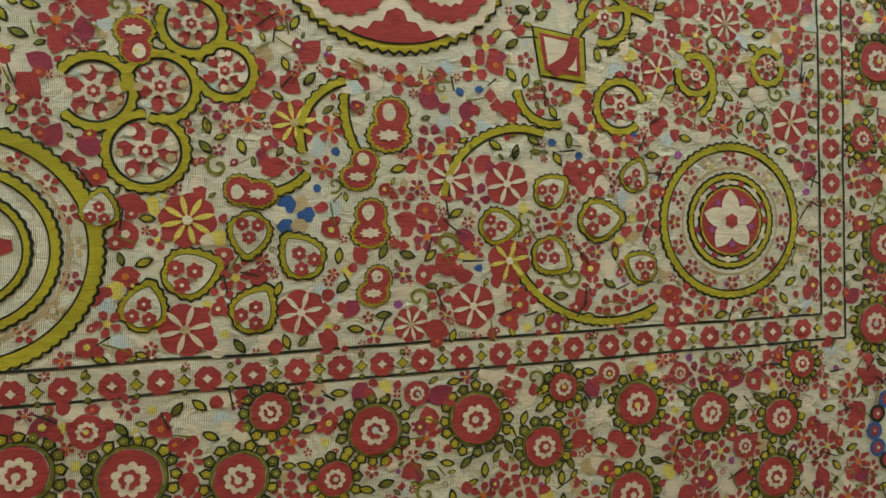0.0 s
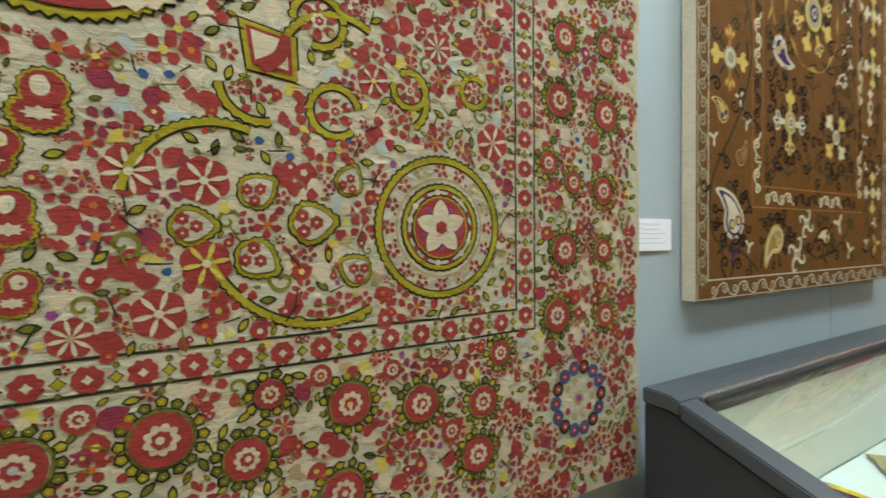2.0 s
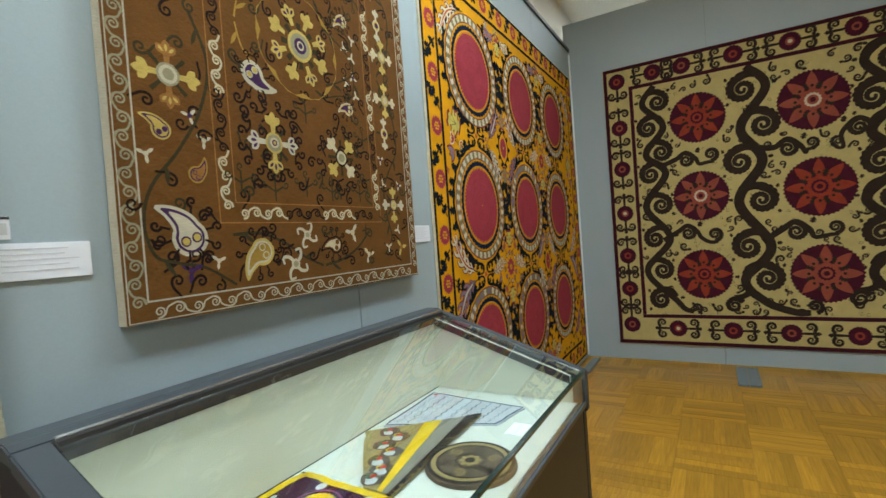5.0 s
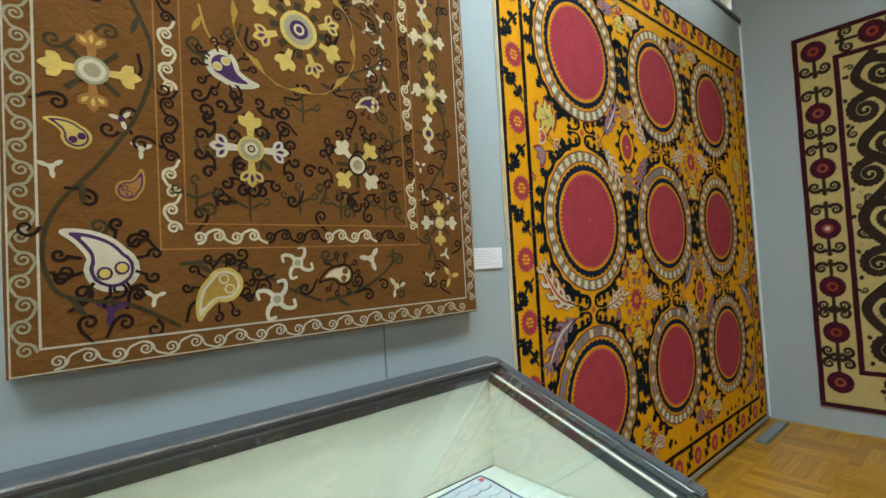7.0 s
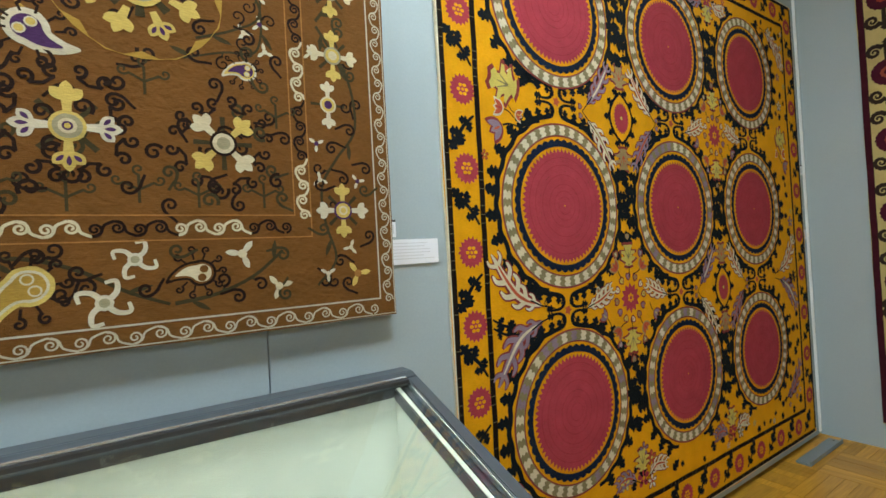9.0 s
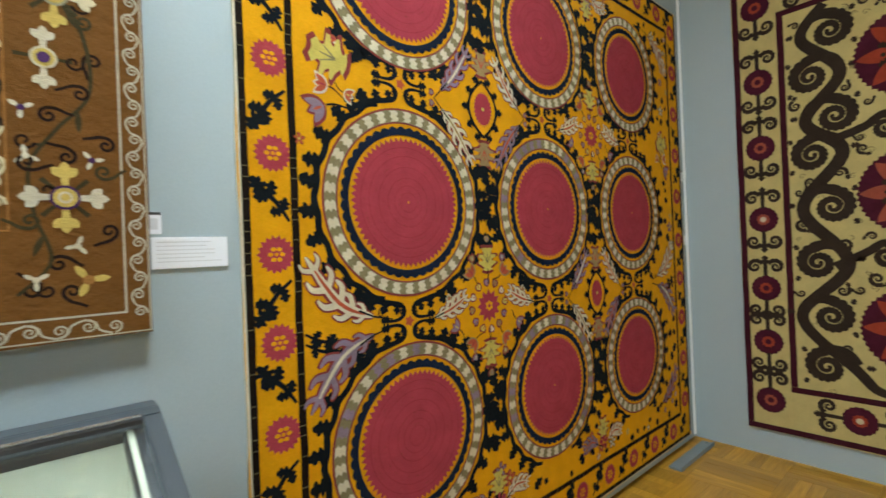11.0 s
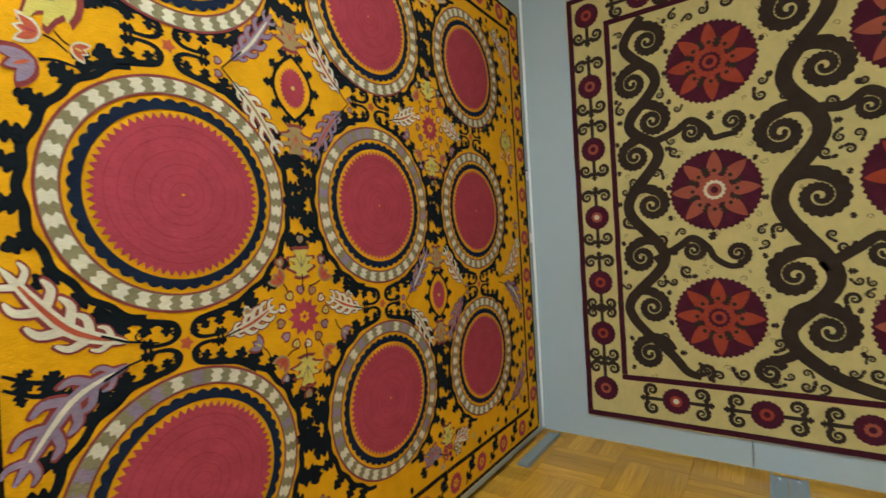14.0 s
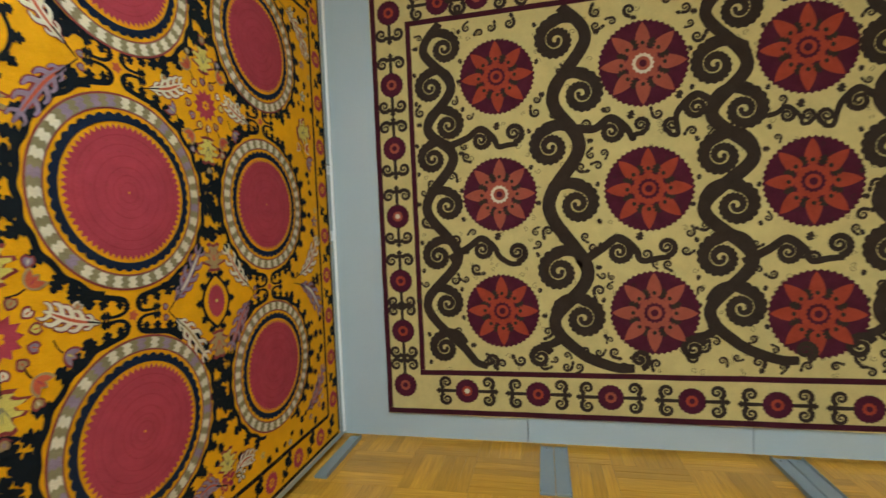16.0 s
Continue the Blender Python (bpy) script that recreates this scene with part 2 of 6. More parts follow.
# ---- display case ----
def display_case():
    x0, x1 = 1.095, 2.556
    root = thing("display_case", "sloping glass-topped museum display case with grey frame and charcoal body", "display case")
    back, front, ztop, zfront, bend = .705, .012, 1.074, .848, .650
    def top(y):
        return ztop if y >= bend else zfront + (ztop - zfront) * (y - front) / (bend - front)
    drop = .032
    # body: two side walls, front, back and bottom
    side = [(back, .02), (back, ztop - drop), (bend, ztop - drop), (front + .012, top(front) - drop), (front + .012, .02)]
    for a, b in ((x0 + .006, x0 + .05), (x1 - .05, x1 - .006)):
        part("side_panel", prism(side, 0, a, b, .004), CHAR, root, "charcoal laminate side")
    part("back_panel", box(x0 + .051, x1 - .051, .680, .700, .06, ztop - drop - .002, .003), CHAR, root, "charcoal laminate back")
    part("front_panel", box(x0 + .051, x1 - .051, front + .013, front + .035, .06, .718, .003), CHAR, root, "charcoal laminate front")
    part("sill_rail", box(x0 + .036, x1 - .036, front + .002, front + .030, .7185, .737, .002), CASEGREY, root, "grey sill under the front glass")
    part("plinth", box(x0 + .06, x1 - .06, front + .06, back - .03, 0, .06), RAILM, root, "black plinth")
    # lining
    part("lining_back", box(x0 + .052, x1 - .052, .641, .649, .737, ztop - drop - .001), LINING, root, "cream cloth lining")
    sl = [(.640, .737), (.640, top(.640) - drop - .001), (front + .05, top(front + .05) - drop - .001), (front + .05, .737)]
    for a, b in ((x0 + .051, x0 + .057), (x1 - .062, x1 - .051)):
        part("lining_side", prism(sl, 0, a, b), LINING, root, "cream cloth lining")
    part("tray", box(x0 + .051, x1 - .051, front + .036, .640, .72, .735, .002), BASEBOARD, root, "pale mount board tray")
    # frame
    ledge = [(back, ztop - drop), (back, ztop), (bend, ztop), (bend - .028, top(bend - .028)), (bend - .028, top(bend - .028) - drop + .006), (bend, ztop - drop)]
    part("ledge", prism(ledge, 0, x0, x1, .003), CASEGREY, root, "grey back ledge")
    lo = front + .03
    slope = [(bend - .0285, top(bend - .0285) - drop), (bend - .0285, top(bend - .0285)), (lo, top(lo)), (lo, top(lo) - drop)]
    part("frame_side", prism(slope, 0, x0, x0 + .058, .003), CASEGREY, root, "grey frame rail")
    part("frame_side", prism(slope, 0, x1 - .034, x1, .003), CASEGREY, root, "grey frame rail")
    for a, b in ((x0, x0 + .034), (x1 - .034, x1)):
        part("corner_post", prism([(lo - .0005, top(lo) - drop), (lo - .0005, top(lo)), (front, top(front)), (front, .70), (lo - .0005, .70)], 0, a, b, .003), CASEGREY, root, "grey front corner post")
    fg = part("front_glass", box(x0 + .0345, x1 - .0345, front + .008, front + .014, .7375, top(front + .008) - .0115), GLASS, root, "clear upright front glass")
    fg.visible_shadow = False
    part("glass_edge", prism([(front + .006, top(front + .006) - .011), (front + .006, top(front + .006) - .003), (front + .016, top(front + .016) - .003), (front + .016, top(front + .016) - .011)], 0, x0 + .0345, x1 - .0345), GLASSEDGE, root, "dark green polished edge of the glass")
    band = ztop - drop
    part("inner_band", box(x0 + .0585, x1 - .063, .633, .640, band - .030, band - .002), RAILM, root, "black strip under the frame")
    for a, b in ((x0 + .0575, x0 + .063), (x1 - .0685, x1 - .0625)):
        part("inner_band", prism([(.632, top(.632) - drop - .030), (.632, top(.632) - drop - .002), (front + .052, top(front + .052) - drop - .002), (front + .052, top(front + .052) - drop - .030)], 0, a, b), RAILM, root, "black strip under the frame")
    gl = [(bend - .03, top(bend - .03) - .010), (bend - .03, top(bend - .03) - .004), (front + .017, top(front + .017) - .004), (front + .017, top(front + .017) - .010)]
    g = part("glass_pane", prism(gl, 0, x0 + .060, x1 - .036), GLASS, root, "clear sloping glass")
    g.visible_shadow = False
    tr = [(bend - .036, top(bend - .036) - .003), (bend - .036, top(bend - .036) + .006), (bend - .028, top(bend - .028) + .006), (bend - .028, top(bend - .028) + .001)]
    part("seal", prism([(p[0] - .012, p[1] - .004) for p in tr], 0, x0 + .062, x1 - .038), RAILM, root, "black rubber seal")
    part("trim", prism(tr, 0, x0 + .062, x1 - .038, .001), CHROME, root, "bright metal trim")
    return root

display_case()

# ---- embroidery helpers: flat motifs laid up in thin raised layers on a cloth ----
LIFT = 0.0007
TAU = 2 * math.pi
STITCH = itertools.count()


class Patch:
    """One embroidered piece, collected as outlines and ribbons."""

    def __init__(self):
        self.verts, self.faces, self.index, self.mats = [], [], [], []

    def height(self, layer):
        """Each stitch field lies a hair above the one before it, so that no two share a plane."""
        return layer * LIFT + next(STITCH) % 41 * .000016

    def slot(self, mat):
        if mat not in self.mats:
            self.mats.append(mat)
        return self.mats.index(mat)

    def poly(self, pts, mat, layer):
        i = len(self.verts)
        h = self.height(layer)
        self.verts += [(p[0], p[1], h) for p in pts]
        self.faces.append(list(range(i, i + len(pts))))
        self.index.append(self.slot(mat))

    def fan(self, c, pts, mat, layer):
        i, n, s = len(self.verts), len(pts), self.slot(mat)
        h = self.height(layer)
        self.verts.append((c[0], c[1], h + .00003))
        self.verts += [(p[0], p[1], h) for p in pts]
        for k in range(n):
            self.faces.append([i, i + 1 + k, i + 1 + (k + 1) % n])
            self.index.append(s)

    def band(self, a, b, mat, layer, closed=False):
        i, n, s = len(self.verts), len(a), self.slot(mat)
        h = self.height(layer)
        self.verts += [(p[0], p[1], h) for p in a] + [(p[0], p[1], h) for p in b]
        for k in range(n if closed else n - 1):
            j = (k + 1) % n
            self.faces.append([i + k, i + n + k, i + n + j, i + j])
            self.index.append(s)

    def make(self, name, parent, label=""):
        if not self.faces:
            return None
        me = bpy.data.meshes.new(name)
        me.from_pydata(self.verts, [], self.faces)
        for m in self.mats:
            me.materials.append(m)
        me.polygons.foreach_set("material_index", self.index)
        me.update()
        ob = new(name, me)
        ob.parent = parent
        return tagged(ob, label)


def circle_pts(c, r, n=40, ry=None, rot=0.0, teeth=0, depth=0.0, wob=0.0, scallop=False):
    out = []
    if teeth:
        n = teeth * (4 if scallop else 2)
    ry = ry or r
    for k in range(n):
        a = rot + TAU * k / n
        f = 1.0
        if teeth and scallop:
            f = 1 - depth * (1 - abs(math.sin(math.pi * k / 4)))
        elif teeth:
            f = 1 - depth * (k % 2)
        if wob:
            f *= 1 + wob * random.uniform(-1, 1)
        out.append((c[0] + r * f * math.cos(a), c[1] + ry * f * math.sin(a)))
    return out


def disc(P, c, r, mat, layer, **k):
    P.fan(c, circle_pts(c, r, **k), mat, layer)


def ring(P, c, r0, r1, mat, layer, n=48, teeth=0, depth=0.0, ry=None, inward=False):
    n = teeth * 4 if teeth else n
    a, b = [], []
    q = (ry or r1) / r1
    for k in range(n):
        t = TAU * k / n
        s = 1 - abs(math.sin(math.pi * k / 4)) if teeth else 0
        lo, hi = (r0 * (1 + depth * s), r1) if inward else (r0, r1 * (1 - depth * s))
        a.append((c[0] + lo * math.cos(t), c[1] + lo * q * math.sin(t)))
        b.append((c[0] + hi * math.cos(t), c[1] + hi * q * math.sin(t)))
    P.band(a, b, mat, layer, True)


def smooth(pts, k=6):
    """A curve through the points."""
    out = []
    n = len(pts)
    for i in range(n - 1):
        p0, p1, p2, p3 = pts[max(i - 1, 0)], pts[i], pts[i + 1], pts[min(i + 2, n - 1)]
        for j in range(k):
            t = j / k
            out.append(tuple(.5 * (2 * p1[d] + (p2[d] - p0[d]) * t + (2 * p0[d] - 5 * p1[d] + 4 * p2[d] - p3[d]) * t * t
                                   + (3 * p1[d] - p0[d] - 3 * p2[d] + p3[d]) * t ** 3) for d in (0, 1)))
    return out + [pts[-1]]


def stroke(P, pts, w0, w1, mat, layer, lobes=0, depth=0.0, side=0, mid=None):
    """A ribbon along a curve, from width w0 to w1, with scalloped edges if asked."""
    n = len(pts)
    a, b = [], []
    for i, p in enumerate(pts):
        q0, q1 = pts[max(i - 1, 0)], pts[min(i + 1, n - 1)]
        dx, dy = q1[0] - q0[0], q1[1] - q0[1]
        l = math.hypot(dx, dy) or 1
        nx, ny = -dy / l, dx / l
        t = i / max(n - 1, 1)
        w = w0 + (w1 - w0) * t if mid is None else (w0 * (1 - t) ** 2 + 2 * t * (1 - t) * mid + w1 * t * t)
        e = depth * (1 - abs(math.sin(math.pi * lobes * t))) if lobes else 0
        wa, wb = w * .5 * (1 - (e if side >= 0 else 0)), w * .5 * (1 - (e if side <= 0 else 0))
        a.append((p[0] + nx * wa, p[1] + ny * wa))
        b.append((p[0] - nx * wb, p[1] - ny * wb))
    P.band(a, b, mat, layer)


def spiral(c, r, turns, a0, way, n=26, inner=0.12):
    return [(c[0] + r * (1 - (1 - inner) * (k / (n - 1)) ** .85) * math.cos(a0 + way * TAU * turns * k / (n - 1)),
             c[1] + r * (1 - (1 - inner) * (k / (n - 1)) ** .85) * math.sin(a0 + way * TAU * turns * k / (n - 1))) for k in range(n)]


def petal_pts(c, ang, length, width, bias=.5, n=7):
    """A leaf: pointed at both ends, widest at bias of its length."""
    out, ca, sa = [], math.cos(ang), math.sin(ang)
    def width_at(t):
        s = t / bias if t < bias else (1 - t) / (1 - bias)
        return width * .5 * math.sin(s * math.pi / 2) ** .8 if s > 0 else 0
    for k in range(n + 1):
        t = k / n
        out.append((length * t, width_at(t)))
    for k in range(n - 1, 0, -1):
        t = k / n
        out.append((length * t, -width_at(t)))
    return [(c[0] + x * ca - y * sa, c[1] + x * sa + y * ca) for x, y in out]


def petal(P, c, ang, length, width, mat, layer, bias=.5):
    P.poly(petal_pts(c, ang, length, width, bias), mat, layer)


def at(c, a, d):
    return (c[0] + d * math.cos(a), c[1] + d * math.sin(a))


LEAF = ((0, .10), (.10, .17), (.18, .36), (.28, .50), (.40, .50), (.47, .38), (.50, .27), (.58, .30), (.66, .46), (.78, .50), (.88, .40), (.92, .24), (1.0, .24), (1.10, .20), (1.17, .08))


def lobed_leaf(P, c, ang, s, mat, layer):
    """A leaf with two pairs of side lobes and a blunt tip."""
    ca, sa = math.cos(ang), math.sin(ang)
    side = [(s * x * random.uniform(.95, 1.05), s * y * random.uniform(.88, 1.12)) for x, y in LEAF]
    pts = side + [(x, -y) for x, y in reversed(side)]
    P.poly([(c[0] + x * ca - y * sa, c[1] + x * sa + y * ca) for x, y in pts], mat, layer)


def trefoil(P, c, ang, s, mat, layer):
    lobed_leaf(P, at(c, ang, -s * .12), ang, s * 1.12, mat, layer)


def oak_sprig(P, a, b, s, mat, layer):
    """A dark stem with paired lobed leaves."""
    ang = math.atan2(b[1] - a[1], b[0] - a[0])
    mid = ((a[0] + b[0]) / 2 + s * .15 * math.sin(ang), (a[1] + b[1]) / 2 - s * .15 * math.cos(ang))
    pts = smooth([a, mid, b], 5)
    stroke(P, pts, s * .16, s * .34, mat, layer)
    for t, g in ((.35, .62), (.7, .7)):
        p = pts[int(t * (len(pts) - 1))]
        for w in (-1, 1):
            lobed_leaf(P, p, ang + w * .95, s * g, mat, layer)
    lobed_leaf(P, at(b, ang, -s * .3), ang, s * .85, mat, layer)


def acanthus(P, pts, w, mats, layer):
    """A curved feather of lobes: an outline colour under a body colour, with a coloured heart line."""
    curve = smooth(pts, 6)
    n = len(curve)
    for lay, (grow, mat) in enumerate(((1.0, mats[0]), (.62, mats[1]))):
        stroke(P, curve, w * .3 * grow, w * .16 * grow, mat, layer + lay, mid=w * 1.75 * grow)
        for k in range(2, n - 2, 2):
            p, q = curve[k], curve[min(k + 1, n - 1)]
            ang = math.atan2(q[1] - p[1], q[0] - p[0])
            s = w * (.45 + 1.15 * math.sin(math.pi * min(1, k / n * 1.05)))
            for side in (-1, 1):
                bow = smooth([at(p, ang + side * 1.2, s * .12), at(p, ang + side * .95, s * .62), at(p, ang + side * .6, s * (1.0 if lay == 0 else .92))], 4)
                stroke(P, bow, s * .42 * grow, s * .13 * grow, mat, layer + lay, mid=s * .44 * grow)
    stroke(P, curve[2:-2], w * .08, w * .1, mats[2], layer + 2, mid=w * .4)


def hanging(name, label, category, m):
    ob = new(name)
    ob.matrix_basis = m
    return tagged(ob, label, category)


def slab(parent, name, u0, u1, v0, v1, thick, mat, label="", wob=.004, rim=None):
    """The ground cloth, its edges a little wavy, hung with its face at height 0."""
    bm = bmesh.new()
    edge = []
    steps = 24
    for k in range(steps):
        edge.append((u0 + (u1 - u0) * k / steps, v0 + wob * noise.noise((k * .37, u0, 0)) * 2))
    for k in range(steps):
        edge.append((u1 + wob * noise.noise((k * .41, 5 + u0, 0)) * 2, v0 + (v1 - v0) * k / steps))
    for k in range(steps):
        edge.append((u1 - (u1 - u0) * k / steps, v1))
    for k in range(steps):
        edge.append((u0 + wob * noise.noise((k * .39, 9 + u0, 0)) * 2, v1 - (v1 - v0) * k / steps))
    top = [bm.verts.new((x, y, 0)) for x, y in edge]
    low = [bm.verts.new((x, y, -thick)) for x, y in edge]
    n = len(edge)
    bm.faces.new(top)
    bm.faces.new(low[::-1])
    for k in range(n):
        f = bm.faces.new((top[k], low[k], low[(k + 1) % n], top[(k + 1) % n]))
        f.material_index = 1 if rim else 0
    bmesh.ops.recalc_face_normals(bm, faces=bm.faces[:])
    return part(name, bm, [mat, rim] if rim else mat, parent, label)


def edge_band(P, u0, u1, v0, v1, w, mat, layer):
    """A frame of width w just inside the given edges."""
    P.poly([(u0, v0), (u1, v0), (u1, v0 + w), (u0, v0 + w)], mat, layer)
    P.poly([(u0, v1 - w), (u1, v1 - w), (u1, v1), (u0, v1)], mat, layer)
    P.poly([(u0, v0 + w), (u0 + w, v0 + w), (u0 + w, v1 - w), (u0, v1 - w)], mat, layer)
    P.poly([(u1 - w, v0 + w), (u1, v0 + w), (u1, v1 - w), (u1 - w, v1 - w)], mat, layer)


# ---- end wall: cream hanging with dark vines and purple medallions ----
def vine_hanging():
    random.seed(11)
    cream = thread("straw_cream_cotton", (0.60, 0.505, 0.215), .12)
    brown = thread("dark_brown_thread", (0.040, 0.028, 0.022), .25, .6)
    plum = thread("dark_plum_thread", (0.075, 0.013, 0.028), .25, .9)
    maroon = thread("maroon_binding", (0.06, 0.012, 0.022), .25)
    rust = thread("rust_red_thread", (0.33, 0.055, 0.030), .2, .4)
    rose = thread("faded_rust_thread", (0.33, 0.085, 0.055), .2, 1.2)
    white = thread("white_thread", (0.66, 0.6, 0.45), .15)
    root = hanging("textile_hanging", "cream embroidered hanging with dark brown vines and plum medallions", "wall hanging", pose(5.748, 0, 0, 90, 0, -90))
    U0, U1, V0, V1 = -.452, 3.55, .195, 2.945
    slab(root, "ground_cloth", U0, U1, V0, V1, .012, cream, "straw cream cotton ground")
    for a, b, c, d in ((U0 + .001, U1 - .001, V0 + .002, V1 - .001), (-.219, U1 - .23, .455, 2.74)):
        for q in (((a, c), (b, c + .034)), ((a, d - .034), (b, d)), ((a, c + .034), (a + .034, d - .034)), ((b - .034, c + .034), (b, d - .034))):
            P = Patch()
            n = 40
            (x0, y0), (x1, y1) = q
            if x1 - x0 > y1 - y0:
                stroke(P, [(x0 + (x1 - x0) * k / n, (y0 + y1) / 2 + .002 * noise.noise((k * .4, y0, 2))) for k in range(n + 1)], .034, .034, maroon, 1)
            else:
                stroke(P, [((x0 + x1) / 2 + .002 * noise.noise((k * .4, x0, 4)), y0 + (y1 - y0) * k / n) for k in range(n + 1)], .034, .034, maroon, 1)
            P.make("binding_strip", root, "dark maroon binding strip")

    def medallion(c, r, heart):
        P = Patch()
        disc(P, c, r, plum, 1, teeth=46, depth=.05)
        red = rust if random.random() < .65 else rose
        for k in range(8):
            a = math.pi / 2 + k * TAU / 8 + random.uniform(-.03, .03)
            petal(P, at(c, a, r * .33), a, r * .61, r * .33, red, 2, .24)
            b = a + TAU / 16
            trefoil(P, at(c, b, r * .40), b, r * .17, brown, 2)
            disc(P, at(c, a, r * .47), r * .05, brown, 3, n=7)
        ring(P, c, r * .2, r * .37, red, 3, teeth=16, depth=.1)
        disc(P, c, r * .25, heart, 4, teeth=14, depth=.15)
        disc(P, c, r * .16, red, 5, n=16)
        disc(P, c, r * .085, plum, 6, n=12)
        P.make("medallion", root, "plum disc with rust eight-pointed star")

    def curl(P, c, r, a0, way, turns=1.75, layer=2):
        """A dark ribbon that winds inwards, its outer edge scalloped, with the pale ground left between its turns."""
        n = 150 if r > .07 else 90
        pts = [at(c, a0 + way * TAU * turns * k / n, r * (.79 - .69 * (k / n) ** .78)) for k in range(n + 1)]
        stroke(P, pts, r * .52, r * .15, brown, layer, lobes=30 if r > .07 else 18, depth=.30, side=-way)
        disc(P, pts[-1], r * .10, brown, layer, n=8)

    field = [(u + (v - 1.6) * tilt, v - du) for u, tilt, du in ((.343, .012, 0), (1.212, -.018, .018), (2.05, -.02, .03), (2.88, -.02, .035)) for v in (2.328, 1.604, .874)]
    for k, c in enumerate(field):
        medallion(c, .234 if k < 3 else .252, white if k in (1, 3) else plum)

    trunks = [
        (.120, .074, [(.029, 2.538), (-.069, 2.304), (.036, 2.057), (-.072, 1.855), (.009, 1.549), (-.065, 1.232), (-.015, .922), (-.045, .635)]),
        (.150, .092, [(.715, 2.504), (.850, 2.173), (.662, 1.871), (.808, 1.518), (.690, 1.112), (.822, .822)]),
        (.148, .086, [(1.70, 2.55), (1.575, 2.26), (1.72, 1.995), (1.600, 1.748), (1.668, 1.464), (1.585, 1.171), (1.69, .88)]),
        (.148, .086, [(2.50, 2.53), (2.40, 2.27), (2.53, 2.01), (2.40, 1.73), (2.52, 1.46), (2.40, 1.18), (2.52, .90)]),
        (.148, .086, [(3.24, 2.53), (3.14, 2.27), (3.24, 2.01), (3.14, 1.73), (3.24, 1.46), (3.14, 1.18), (3.24, .90)]),
    ]
    held = [(c[0], c[1], .262) for c in field]
    for r, wide, centres in trunks:
        P = Patch()
        sides = [1 if c[0] < (centres[k + 1 if k + 1 < len(centres) else k - 1][0]) else -1 for k, c in enumerate(centres)]
        way_pts = [(centres[0][0] + sides[0] * r * .2, 2.70)]
        for s, c in zip(sides, centres):
            way_pts.append((c[0] + s * r * 1.12, c[1] - r * .05))
        last, s = centres[-1], sides[-1]
        if s < 0:
            way_pts += [(last[0] - r * .2, last[1] - r * 1.35), (last[0] + r * 1.1, last[1] - r * 1.95), (last[0] + r * 1.9, last[1] - r * 2.0)]
            curl(P, (last[0] + r * 2.1, last[1] - r * 1.62), r * .5, -1.4, 1)
            curl(P, (last[0] - r * 1.75, last[1] - r * 1.6), r * .62, .4, 1)
            stroke(P, smooth([(last[0] - r * .9, last[1] - r * .8), (last[0] - r * 1.3, last[1] - r * 1.05), (last[0] - r * 1.75, last[1] - r * 1.1)], 5), r * .4, r * .25, brown, 1)
        else:
            way_pts += [(last[0] + r * 1.7, last[1] - r * .75), (last[0] + r * 2.3, last[1] - r * .95)]
            curl(P, (last[0] + r * 2.5, last[1] - r * .65), r * .5, -1.4, 1)
        stroke(P, smooth(way_pts, 10), wide * .7, wide * .55, brown, 1, mid=wide * 1.12)
        for s, c in zip(sides, centres):
            curl(P, c, r, math.pi / 2, -1 if s < 0 else 1)
            stroke(P, smooth([(c[0] + s * r * 1.15, c[1] + r * .25), (c[0] + s * r * .85, c[1] + r * .68), (c[0] + s * r * .35, c[1] + r * .86), (c[0] - s * r * .1, c[1] + r * .78)], 5), r * .35, r * .5, brown, 1)
            held.append((c[0], c[1], r * 1.0))
            held.append((c[0] + s * r * 1.12, c[1], wide * .5))
            for q in (-.9, .95):
                b = at(c, (0 if s < 0 else math.pi) + q * .75, r * 1.02)
                trefoil(P, b, (0 if s < 0 else math.pi) + q * 1.3, .026, brown, 1)
            trefoil(P, (c[0] + s * (r * 1.12 + wide * .5), c[1] + .02), (math.pi if s < 0 else 0), .03, brown, 1)
        P.make("vine", root, "dark brown scrolling vine")
    # short branches between the rows of medallions
    for a, c1, r1, c2, r2 in (((.045, 1.93), (.24, 1.948), .085, (.444, 1.977), .080), ((.01, 1.21), (.222, 1.264), .085, (.439, 1.242), .080),
                              ((.82, 1.97), (1.013, 1.936), .095, (1.178, 1.962), .062), ((1.60, 2.02), (1.478, 2.032), .088, (1.345, 1.946), .062),
                              ((.80, 1.15), (1.038, 1.222), .100, (1.300, 1.244), .072), ((2.42, 1.99), (2.27, 1.99), .08, (2.118, 1.925), .060),
                              ((1.83, 1.95), (1.93, 1.945), .055, (2.03, 1.935), .05), ((1.70, 1.14), (1.923, 1.191), .092, (2.168, 1.227), .085),
                              ((2.55, 1.92), (2.70, 1.945), .088, (2.88, 1.955), .062), ((2.50, 1.15), (2.74, 1.20), .092, (2.96, 1.22), .072)):
        P = Patch()
        d = 1 if c1[0] > a[0] else -1
        stem = [a, (c1[0] - d * r1 * .95, c1[1] + r1 * .25), (c1[0], c1[1] + r1 * .84), (c1[0] + d * r1 * .9, c1[1] + r1 * .15), (c1[0] + d * r1 * 1.25, c1[1] - r1 * .55), (c2[0] - d * r2 * .5, c2[1] - r2 * .9), (c2[0] + d * r2 * .3, c2[1] - r2 * .85)]
        stroke(P, smooth(stem, 7), r1 * .55, r2 * .4, brown, 1, mid=r1 * .42)
        curl(P, c1, r1, math.pi / 2, -d)
        curl(P, c2, r2, -math.pi / 2, d)
        held += [(c1[0], c1[1], r1), (c2[0], c2[1], r2)]
